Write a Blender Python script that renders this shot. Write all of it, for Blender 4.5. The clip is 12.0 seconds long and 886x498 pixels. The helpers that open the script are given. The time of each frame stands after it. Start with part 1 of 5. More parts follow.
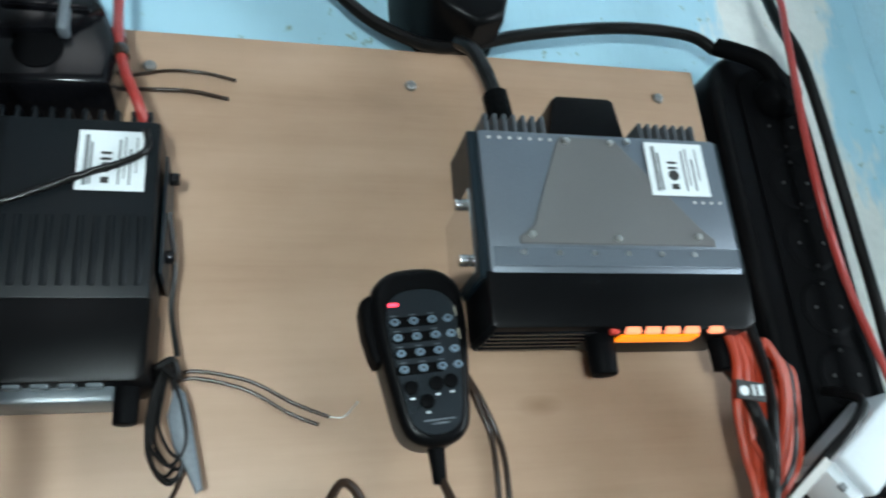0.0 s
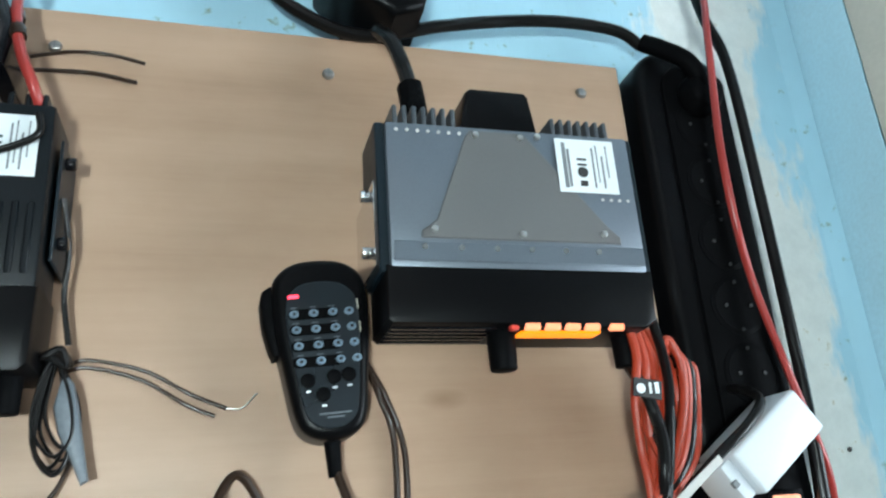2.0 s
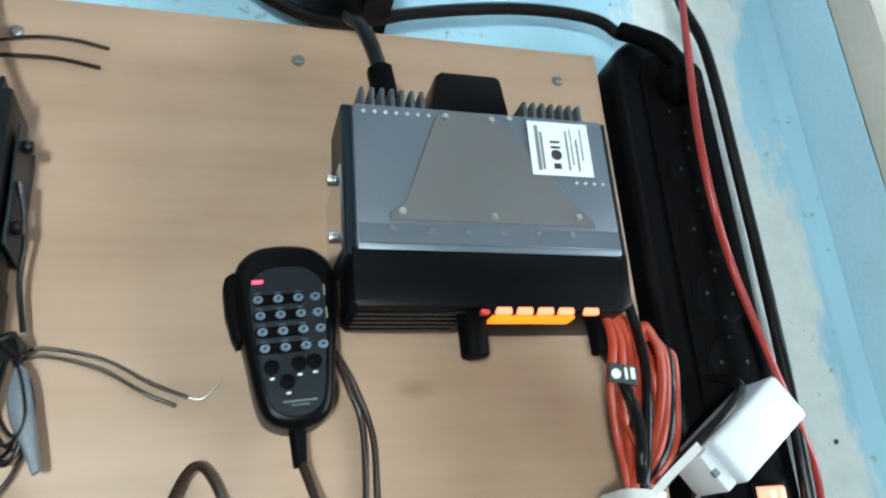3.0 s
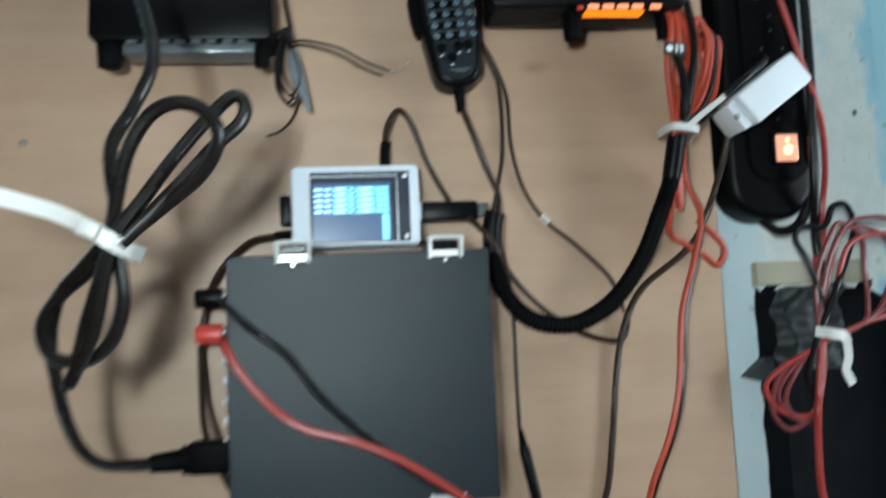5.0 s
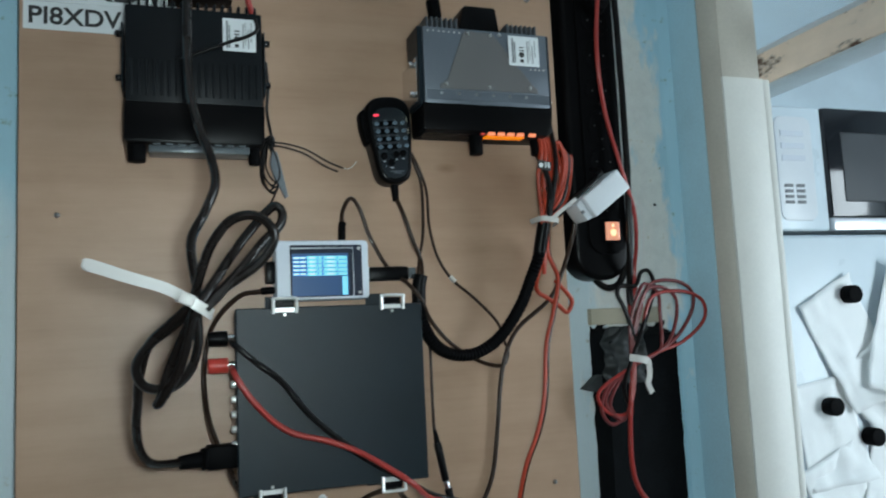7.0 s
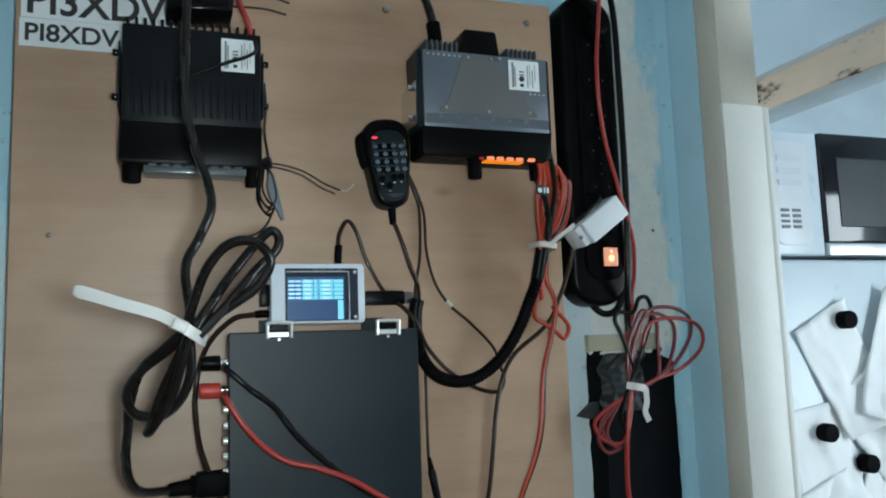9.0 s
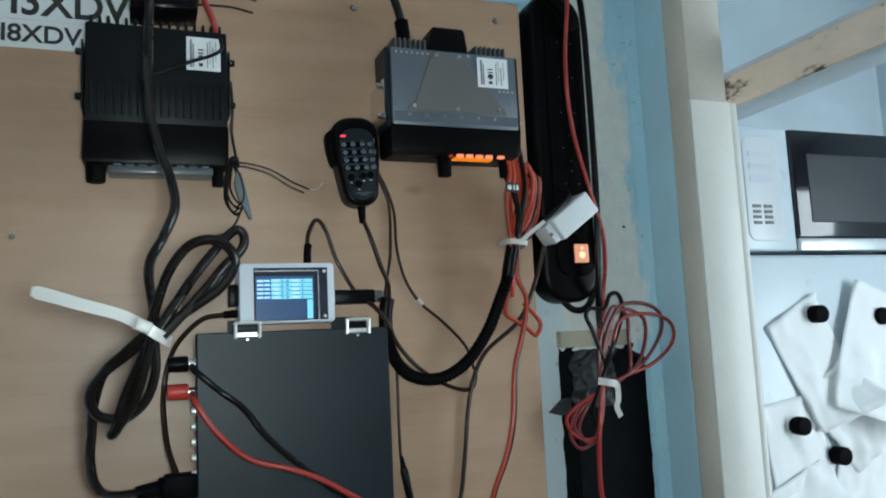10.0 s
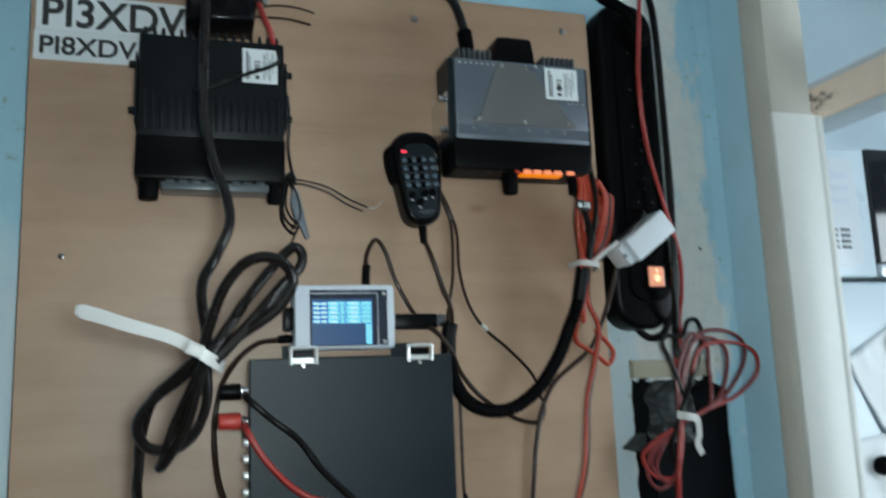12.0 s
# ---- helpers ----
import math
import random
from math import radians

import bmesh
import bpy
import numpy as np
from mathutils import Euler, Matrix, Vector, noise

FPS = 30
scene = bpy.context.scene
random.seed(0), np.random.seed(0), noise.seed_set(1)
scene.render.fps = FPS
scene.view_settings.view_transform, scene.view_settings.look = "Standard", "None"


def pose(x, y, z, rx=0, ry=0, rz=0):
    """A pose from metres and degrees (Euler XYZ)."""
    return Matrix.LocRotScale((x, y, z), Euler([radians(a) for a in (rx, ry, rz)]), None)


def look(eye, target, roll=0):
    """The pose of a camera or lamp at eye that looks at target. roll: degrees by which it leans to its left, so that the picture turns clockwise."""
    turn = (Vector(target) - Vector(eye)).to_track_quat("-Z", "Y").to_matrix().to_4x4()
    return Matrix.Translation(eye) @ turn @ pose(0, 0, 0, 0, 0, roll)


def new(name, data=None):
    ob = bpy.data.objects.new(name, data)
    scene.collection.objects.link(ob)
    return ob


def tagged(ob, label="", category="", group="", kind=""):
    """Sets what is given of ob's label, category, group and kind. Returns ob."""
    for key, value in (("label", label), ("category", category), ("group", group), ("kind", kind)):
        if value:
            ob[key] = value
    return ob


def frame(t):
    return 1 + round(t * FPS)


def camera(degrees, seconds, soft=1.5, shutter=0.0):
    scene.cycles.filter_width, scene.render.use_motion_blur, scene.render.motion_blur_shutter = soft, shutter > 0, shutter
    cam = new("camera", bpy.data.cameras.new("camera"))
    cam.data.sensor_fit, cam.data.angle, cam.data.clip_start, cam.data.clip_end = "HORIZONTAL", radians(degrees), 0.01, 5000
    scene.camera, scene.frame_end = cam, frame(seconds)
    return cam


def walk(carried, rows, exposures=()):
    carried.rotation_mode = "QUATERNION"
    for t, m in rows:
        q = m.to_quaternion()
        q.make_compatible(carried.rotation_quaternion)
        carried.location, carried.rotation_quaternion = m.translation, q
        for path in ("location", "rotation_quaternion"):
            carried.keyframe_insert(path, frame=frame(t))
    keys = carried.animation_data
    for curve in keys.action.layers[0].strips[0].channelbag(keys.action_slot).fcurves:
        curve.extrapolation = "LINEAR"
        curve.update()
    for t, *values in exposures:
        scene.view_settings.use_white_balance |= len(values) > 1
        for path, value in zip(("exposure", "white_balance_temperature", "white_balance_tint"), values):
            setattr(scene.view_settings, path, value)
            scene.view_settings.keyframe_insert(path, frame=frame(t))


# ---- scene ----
cam = camera(58.9, 12.0, soft=2.0, shutter=0.5)
PATH = [
    (0, (0.008, -0.437, 1.825), (0.479, 1.363, 2.56), -4.6),
    (0.5, (0.033, -0.457, 1.849), (0.571, 1.382, 2.424), -5.0),
    (1, (0.036, -0.463, 1.851), (0.535, 1.397, 2.39), -3.5),
    (1.5, (0.033, -0.455, 1.836), (0.574, 1.356, 2.489), -4.1),
    (2, (0.046, -0.446, 1.828), (0.584, 1.352, 2.52), -4.1),
    (2.2, (0.054, -0.444, 1.832), (0.607, 1.333, 2.566), -4.3),
    (2.5, (0.065, -0.436, 1.824), (0.619, 1.334, 2.572), -5.2),
    (2.7, (0.07, -0.429, 1.82), (0.625, 1.341, 2.569), -5.1),
    (4.3, (0.009, -0.535, 1.734), (0.411, 1.371, 2.188), -1.5),
    (4.5, (0.027, -0.561, 1.711), (0.369, 1.365, 2.13), -2.6),
    (5, (0.024, -0.639, 1.69), (0.223, 1.342, 1.883), -2.5),
    (5.3, (0.018, -0.678, 1.664), (0.078, 1.317, 1.787), -2.7),
    (5.5, (-0.005, -0.695, 1.672), (0.128, 1.298, 1.758), -2.0),
    (6, (-0.064, -0.738, 1.715), (0.387, 1.207, 1.846), -3.3),
    (6.5, (-0.115, -0.823, 1.711), (0.488, 1.083, 1.784), -2.6),
    (6.9, (-0.125, -0.85, 1.711), (0.546, 1.022, 1.924), -2.6),
    (7, (-0.131, -0.861, 1.716), (0.517, 1.021, 1.92), -2.7),
    (7.3, (-0.149, -0.86, 1.721), (0.546, 1.011, 1.841), -2.4),
    (7.5, (-0.14, -0.857, 1.719), (0.554, 1.0, 1.984), -2.4),
    (7.7, (-0.14, -0.862, 1.725), (0.539, 0.994, 2.033), -1.8),
    (9.3, (-0.129, -0.851, 1.73), (0.538, 1.021, 1.956), -2.0),
    (9.5, (-0.126, -0.852, 1.731), (0.562, 1.013, 1.952), -2.2),
    (10, (-0.121, -0.855, 1.726), (0.59, 1.0, 1.963), -2.7),
    (10.5, (-0.12, -0.856, 1.725), (0.578, 1.006, 1.944), -2.5),
    (11, (-0.115, -0.848, 1.723), (0.593, 1.012, 1.924), -3.1),
    (11.5, (-0.111, -0.842, 1.726), (0.563, 1.032, 1.91), -2.9),
    (12, (-0.122, -0.797, 1.725), (0.478, 1.085, 2.042), -2.2),
]
# how the clip's own camera brightens and darkens
EXPOSURES = [(0.0, -0.10), (1.0, -0.03), (2.0, 0.08), (2.7, 0.14), (4.5, -0.35), (5.5, -0.45), (6.5, -0.85), (7.0, -1.0), (12.0, -1.0)]
walk(cam, [(t, look(eye, target, roll)) for t, eye, target, roll in PATH], EXPOSURES)
KEY_W, ROOM_W, KITCHEN_W, AMBER_E = 8.2, 3.0, 105.0, 1.45

# ---------- light, sky, exposure ----------
world = bpy.data.worlds.new("world")
scene.world = world
world.use_nodes = True
sky = world.node_tree.nodes.new("ShaderNodeTexSky")
sky.sky_type, sky.sun_disc = "NISHITA", False
sky.sun_elevation, sky.sun_rotation = radians(35), radians(120)
world.node_tree.nodes["Background"].inputs["Strength"].default_value = 0.1
world.node_tree.links.new(sky.outputs[0], world.node_tree.nodes["Background"].inputs["Color"])


def area_lamp(name, eye, target, watts, sx, sy, colour):
    lamp = bpy.data.lights.new(name, "AREA")
    lamp.shape, lamp.size, lamp.size_y = "RECTANGLE", sx, sy
    lamp.energy, lamp.color = watts, colour
    ob = new(name, lamp)
    ob.matrix_world = look(eye, target)
    return ob


# stands in for the phone's flash, fixed near the later camera positions
area_lamp("phone_flash_lamp", (-0.090, -0.845, 1.735), (0.08, 0.0, 1.90), KEY_W, 0.07, 0.07, (0.80, 0.97, 1.0))
# weak fill added from overhead for the room's ambient light; no fitting there
area_lamp("room_fill_light", (-0.3, -1.5, 2.82), (-0.3, -1.2, 0.0), ROOM_W, 0.6, 0.6, (0.93, 0.97, 1.0))
# added to give the kitchen its cool brightness; the real source is unseen
area_lamp("kitchen_area_light", (2.28, -0.9, 1.6), (1.2, 0.4, 1.6), KITCHEN_W, 1.0, 1.2, (0.78, 0.92, 1.0))


# ---------- materials ----------
def nodes_of(name):
    m = bpy.data.materials.new(name)
    m.use_nodes = True
    nt = m.node_tree
    return m, nt, nt.nodes["Principled BSDF"]


def ramp(nt, stops):
    r = nt.nodes.new("ShaderNodeValToRGB")
    r.color_ramp.elements[0].position, r.color_ramp.elements[0].color = stops[0][0], (*stops[0][1], 1)
    r.color_ramp.elements[1].position, r.color_ramp.elements[1].color = stops[-1][0], (*stops[-1][1], 1)
    for p, c in stops[1:-1]:
        e = r.color_ramp.elements.new(p)
        e.color = (*c, 1)
    return r


def noise_node(nt, scale, detail=4, stretch=(1, 1, 1), rough=0.55):
    tc, mp, nz = nt.nodes.new("ShaderNodeTexCoord"), nt.nodes.new("ShaderNodeMapping"), nt.nodes.new("ShaderNodeTexNoise")
    mp.inputs["Scale"].default_value = stretch
    nz.inputs["Scale"].default_value, nz.inputs["Detail"].default_value, nz.inputs["Roughness"].default_value = scale, detail, rough
    nt.links.new(tc.outputs["Object"], mp.inputs["Vector"])
    nt.links.new(mp.outputs["Vector"], nz.inputs["Vector"])
    return nz


def add_bump(nt, bsdf, node, strength, distance):
    b = nt.nodes.new("ShaderNodeBump")
    b.inputs["Strength"].default_value, b.inputs["Distance"].default_value = strength, distance
    nt.links.new(node.outputs[0], b.inputs["Height"])
    nt.links.new(b.outputs["Normal"], bsdf.inputs["Normal"])


def surface(name, colour, rough=0.5, metal=0.0, grain=900, vary=0.15, stain=14, bump=0.15, coat=0.0, spec=0.5):
    """A plain material with fine grain, broad stains and a little relief."""
    m, nt, bsdf = nodes_of(name)
    fine, broad = noise_node(nt, grain, 3), noise_node(nt, stain, 4)
    lo, hi = tuple(c * (1 - vary) for c in colour), tuple(min(1, c * (1 + vary)) for c in colour)
    r = ramp(nt, [(0.3, lo), (0.7, hi)])
    mix = nt.nodes.new("ShaderNodeMath")
    mix.operation = "MULTIPLY_ADD"
    mix.inputs[1].default_value = 0.4
    half = nt.nodes.new("ShaderNodeMath")
    half.operation = "MULTIPLY"
    half.inputs[1].default_value = 0.6
    nt.links.new(broad.outputs[0], half.inputs[0])
    nt.links.new(fine.outputs[0], mix.inputs[0])
    nt.links.new(half.outputs[0], mix.inputs[2])
    nt.links.new(mix.outputs[0], r.inputs[0])
    nt.links.new(r.outputs[0], bsdf.inputs["Base Color"])
    rr = nt.nodes.new("ShaderNodeMapRange")
    rr.inputs["To Min"].default_value, rr.inputs["To Max"].default_value = max(0.02, rough - 0.08), min(1, rough + 0.08)
    nt.links.new(broad.outputs[0], rr.inputs["Value"])
    nt.links.new(rr.outputs[0], bsdf.inputs["Roughness"])
    bsdf.inputs["Metallic"].default_value = metal
    bsdf.inputs["Coat Weight"].default_value = coat
    bsdf.inputs["Specular IOR Level"].default_value = spec
    if bump:
        add_bump(nt, bsdf, fine, bump, 0.0006)
    return m


def glow(name, colour, strength):
    m, nt, bsdf = nodes_of(name)
    bsdf.inputs["Base Color"].default_value = (*[c * 0.5 for c in colour], 1)
    bsdf.inputs["Emission Color"].default_value = (*colour, 1)
    bsdf.inputs["Emission Strength"].default_value = strength
    bsdf.inputs["Roughness"].default_value = 0.25
    return m


def wood_board():
    m, nt, bsdf = nodes_of("veneer")
    long_grain = noise_node(nt, 26, 6, (0.13, 1, 1.6), 0.6)
    fine = noise_node(nt, 330, 3, (0.05, 1, 1.0), 0.6)
    broad = noise_node(nt, 7, 3, (0.4, 1, 1.5))
    r = ramp(nt, [(0.33, (0.250, 0.152, 0.094)), (0.45, (0.330, 0.205, 0.132)), (0.56, (0.378, 0.242, 0.162)), (0.70, (0.425, 0.282, 0.195))])
    a, b = nt.nodes.new("ShaderNodeMath"), nt.nodes.new("ShaderNodeMath")
    a.operation = b.operation = "MULTIPLY_ADD"
    a.inputs[1].default_value, b.inputs[1].default_value = 0.31, 0.08
    blotch, d = noise_node(nt, 17, 4, (0.8, 1, 1.1), 0.6), nt.nodes.new("ShaderNodeMath")
    d.operation = "MULTIPLY_ADD"
    d.inputs[1].default_value = 0.24
    c = nt.nodes.new("ShaderNodeMath")
    c.operation = "MULTIPLY"
    c.inputs[1].default_value = 0.38
    nt.links.new(broad.outputs[0], c.inputs[0])
    nt.links.new(long_grain.outputs[0], a.inputs[0])
    nt.links.new(blotch.outputs[0], d.inputs[0])
    nt.links.new(c.outputs[0], d.inputs[2])
    nt.links.new(d.outputs[0], a.inputs[2])
    nt.links.new(fine.outputs[0], b.inputs[0])
    nt.links.new(a.outputs[0], b.inputs[2])
    nt.links.new(b.outputs[0], r.inputs[0])
    tc, mp = nt.nodes.new("ShaderNodeTexCoord"), nt.nodes.new("ShaderNodeMapping")
    mp.inputs["Scale"].default_value = (1, 1, 2.2)
    far = nt.nodes.new("ShaderNodeVectorMath")
    far.operation = "DISTANCE"
    far.inputs[1].default_value = (0.1495, -0.009, 0.415 * 2.2)
    nt.links.new(tc.outputs["Object"], mp.inputs["Vector"])
    nt.links.new(mp.outputs["Vector"], far.inputs[0])
    knot = nt.nodes.new("ShaderNodeMapRange")
    knot.inputs["From Min"].default_value, knot.inputs["From Max"].default_value = 0.002, 0.016
    knot.inputs["To Min"].default_value, knot.inputs["To Max"].default_value = 0.55, 0.0
    nt.links.new(far.outputs["Value"], knot.inputs["Value"])
    stain = nt.nodes.new("ShaderNodeMix")
    stain.data_type = "RGBA"
    stain.inputs["B"].default_value = (0.17, 0.085, 0.04, 1)
    nt.links.new(knot.outputs[0], stain.inputs["Factor"])
    nt.links.new(r.outputs[0], stain.inputs["A"])
    nt.links.new(stain.outputs["Result"], bsdf.inputs["Base Color"])
    bsdf.inputs["Roughness"].default_value = 0.46
    add_bump(nt, bsdf, fine, 0.08, 0.0005)
    return m


def peeling_paint(name, paint, plaster, band, width, dirty=0.3, pale=None):
    """Blue wall paint, flaked off to filler along an upright band round x = band."""
    m, nt, bsdf = nodes_of(name)
    tc, sep = nt.nodes.new("ShaderNodeTexCoord"), nt.nodes.new("ShaderNodeSeparateXYZ")
    nt.links.new(tc.outputs["Object"], sep.inputs[0])
    off, dist = nt.nodes.new("ShaderNodeMath"), nt.nodes.new("ShaderNodeMath")
    off.operation, dist.operation = "SUBTRACT", "ABSOLUTE"
    off.inputs[1].default_value = band
    nt.links.new(sep.outputs["X"], off.inputs[0])
    nt.links.new(off.outputs[0], dist.inputs[0])
    wob = noise_node(nt, 11, 5, (1.6, 1, 0.55), 0.62)
    near = nt.nodes.new("ShaderNodeMapRange")
    near.inputs["From Min"].default_value, near.inputs["From Max"].default_value = 0.0, width
    near.inputs["To Min"].default_value, near.inputs["To Max"].default_value = 0.30, -0.22
    nt.links.new(dist.outputs[0], near.inputs["Value"])
    add = nt.nodes.new("ShaderNodeMath")
    nt.links.new(near.outputs[0], add.inputs[0])
    nt.links.new(wob.outputs[0], add.inputs[1])
    edge = nt.nodes.new("ShaderNodeMapRange")
    edge.inputs["From Min"].default_value, edge.inputs["From Max"].default_value = 0.50, 0.585
    nt.links.new(add.outputs[0], edge.inputs["Value"])
    tone, spots = noise_node(nt, 6, 5, (1, 1, 0.6)), noise_node(nt, 60, 4, (1, 1, 1), 0.7)
    pa = ramp(nt, [(0.3, tuple(c * 0.86 for c in paint)), (0.55, paint), (0.75, tuple(min(1, c * 1.1 + 0.04) for c in paint))])
    coat = pa
    if pale:
        # an older, paler coat shows on the lower wall, up to a wavering line
        line = nt.nodes.new("ShaderNodeMath")
        line.operation, line.inputs[1].default_value = "MULTIPLY_ADD", -0.5
        nt.links.new(tone.outputs[0], line.inputs[0])
        nt.links.new(sep.outputs["Z"], line.inputs[2])
        low, left = nt.nodes.new("ShaderNodeMapRange"), nt.nodes.new("ShaderNodeMapRange")
        low.inputs["From Min"].default_value, low.inputs["From Max"].default_value = 1.52, 1.64
        low.inputs["To Min"].default_value, low.inputs["To Max"].default_value = 1.0, 0.0
        left.inputs["From Min"].default_value, left.inputs["From Max"].default_value = 0.455, 0.48
        left.inputs["To Min"].default_value, left.inputs["To Max"].default_value = 1.0, 0.0
        nt.links.new(line.outputs[0], low.inputs["Value"])
        nt.links.new(sep.outputs["X"], left.inputs["Value"])
        both = nt.nodes.new("ShaderNodeMath")
        both.operation = "MULTIPLY"
        nt.links.new(low.outputs[0], both.inputs[0])
        nt.links.new(left.outputs[0], both.inputs[1])
        coat = nt.nodes.new("ShaderNodeMix")
        coat.data_type = "RGBA"
        coat.inputs["B"].default_value = (*pale, 1)
        nt.links.new(both.outputs[0], coat.inputs["Factor"])
        nt.links.new(pa.outputs[0], coat.inputs["A"])
    pl = ramp(nt, [(0.3, tuple(c * 0.85 for c in plaster)), (0.7, plaster)])
    nt.links.new(tone.outputs[0], pa.inputs[0])
    nt.links.new(spots.outputs[0], pl.inputs[0])
    mx = nt.nodes.new("ShaderNodeMix")
    mx.data_type = "RGBA"
    nt.links.new(edge.outputs[0], mx.inputs["Factor"])
    nt.links.new(coat.outputs["Result"] if pale else pa.outputs[0], mx.inputs["A"])
    nt.links.new(pl.outputs[0], mx.inputs["B"])
    dirt = ramp(nt, [(0.63, (1, 1, 1)), (0.74, (1 - dirty, 1 - dirty * 1.3, 1 - dirty * 1.7))])
    nt.links.new(spots.outputs[0], dirt.inputs[0])
    mul = nt.nodes.new("ShaderNodeMix")
    mul.data_type, mul.blend_type = "RGBA", "MULTIPLY"
    mul.inputs["Factor"].default_value = 1.0
    nt.links.new(mx.outputs["Result"], mul.inputs["A"])
    nt.links.new(dirt.outputs[0], mul.inputs["B"])
    nt.links.new(mul.outputs["Result"], bsdf.inputs["Base Color"])
    bsdf.inputs["Roughness"].default_value = 0.6
    h = nt.nodes.new("ShaderNodeMath")
    h.operation = "MULTIPLY_ADD"
    h.inputs[1].default_value = -0.5
    nt.links.new(edge.outputs[0], h.inputs[0])
    nt.links.new(wob.outputs[0], h.inputs[2])
    add_bump(nt, bsdf, h, 0.35, 0.004)
    return m


def worn_wood(name, bare, rot):
    m, nt, bsdf = nodes_of(name)
    big, fine = noise_node(nt, 9, 5, (1, 1.2, 2.6), 0.65), noise_node(nt, 70, 4, (1, 0.3, 1))
    r = ramp(nt, [(0.405, rot), (0.435, tuple(c * 0.6 for c in bare)), (0.475, bare), (0.72, tuple(min(1, c * 1.12) for c in bare))])
    a = nt.nodes.new("ShaderNodeMath")
    a.operation = "MULTIPLY_ADD"
    a.inputs[1].default_value = 0.2
    c = nt.nodes.new("ShaderNodeMath")
    c.operation = "MULTIPLY"
    c.inputs[1].default_value = 0.85
    nt.links.new(big.outputs[0], c.inputs[0])
    nt.links.new(fine.outputs[0], a.inputs[0])
    nt.links.new(c.outputs[0], a.inputs[2])
    nt.links.new(a.outputs[0], r.inputs[0])
    nt.links.new(r.outputs[0], bsdf.inputs["Base Color"])
    bsdf.inputs["Roughness"].default_value = 0.7
    add_bump(nt, bsdf, big, 0.4, 0.004)
    return m


VENEER = wood_board()
EDGE_WOOD = surface("board_edge", (0.30, 0.19, 0.11), 0.7)
WALL_BLUE = peeling_paint("wall_paint", (0.36, 0.585, 0.69), (0.71, 0.72, 0.69), 0.43, 0.105, dirty=0.45, pale=(0.55, 0.65, 0.69))
WALL_PLAIN = surface("plain_wall", (0.62, 0.71, 0.76), 0.7, stain=5)
BEAD_BLUE = surface("bead_paint", (0.42, 0.64, 0.74), 0.5, vary=0.12, stain=9, grain=300, bump=0.3)
JAMB_CREAM = surface("cream_gloss_paint", (0.68, 0.68, 0.64), 0.42, vary=0.05, stain=22, grain=240)
JAMB_BEIGE = surface("beige_paint", (0.50, 0.465, 0.40), 0.6, vary=0.10, stain=14, grain=260, bump=0.3)
RAIL_WOOD = worn_wood("flaking_rail", (0.88, 0.71, 0.58), (0.12, 0.06, 0.035))
RAIL_PAINT = surface("rail_paint", (0.6, 0.68, 0.72), 0.5)
BLACK_SATIN = surface("black_plastic", (0.0028, 0.0028, 0.0032), 0.34, vary=0.2, spec=0.10)
BLACK_MATT = surface("black_matt_plastic", (0.0026, 0.0026, 0.0030), 0.55, vary=0.25, spec=0.035)
BLACK_GLOSS = surface("black_gloss_plastic", (0.004, 0.004, 0.005), 0.18, vary=0.2, bump=0.03, spec=0.35)
BLACK_METAL = surface("black_enamel_steel", (0.0036, 0.0096, 0.0145), 0.43, vary=0.30, grain=1500, stain=16, bump=0.25, spec=0.30)
RADIO_BLACK = surface("black_cast_metal", (0.0045, 0.006, 0.0075), 0.42, vary=0.15, grain=1500, spec=0.18)
# the radio's cast aluminium, with the shade among its fins put into the colour
SHADED_FIN_ALU = surface("shaded_cast_aluminium", (0.075, 0.083, 0.093), 0.5, 0.4, vary=0.15, grain=700)
CAST_ALU = surface("cast_aluminium", (0.135, 0.155, 0.18), 0.42, 0.55, vary=0.10, grain=700, bump=0.2)
PLATE_ALU = surface("plate_aluminium", (0.150, 0.146, 0.143), 0.5, 0.5, vary=0.06, grain=700)
CHROME = surface("nickel_plate", (0.75, 0.75, 0.75), 0.18, 1.0, vary=0.05, bump=0.0)
ZINC = surface("zinc_steel", (0.62, 0.62, 0.60), 0.32, 1.0, vary=0.12)
SCREW_STEEL = surface("dull_screw_steel", (0.30, 0.29, 0.28), 0.35, 1.0, vary=0.2)
BAIL = surface("bright_bail_steel", (0.82, 0.82, 0.80), 0.3, 0.55, vary=0.04, bump=0)
BRUSHED = surface("brushed_aluminium", (0.34, 0.35, 0.37), 0.36, 0.9, vary=0.08, grain=400)
LABEL_WHITE = surface("label_paper", (0.66, 0.69, 0.7), 0.5, vary=0.04, bump=0.05)
PRINT_GREY = surface("print_grey", (0.16, 0.17, 0.18), 0.6, vary=0.1, bump=0)
PRINT_BLACK = surface("print_black", (0.02, 0.02, 0.02), 0.6, vary=0.1, bump=0)
CASE_GREY = surface("pale_grey_plastic", (0.56, 0.60, 0.66), 0.45, vary=0.06)
BEZEL_DARK = surface("display_bezel", (0.025, 0.03, 0.045), 0.2, vary=0.2, bump=0)
NYLON = surface("white_nylon", (0.5, 0.485, 0.46), 0.38, vary=0.05, bump=0.05)
WHITE_PLASTIC = surface("white_plastic", (0.64, 0.67, 0.7), 0.36, vary=0.05, bump=0.05)
RED_PVC = surface("red_pvc", (0.31, 0.030, 0.024), 0.36, vary=0.15, bump=0.03)
ORANGE_PVC = surface("orange_red_pvc", (0.38, 0.040, 0.015), 0.48, vary=0.15, bump=0.03)
DARK_RED_PVC = surface("dark_red_pvc", (0.15, 0.024, 0.024), 0.4, vary=0.2, bump=0.03)
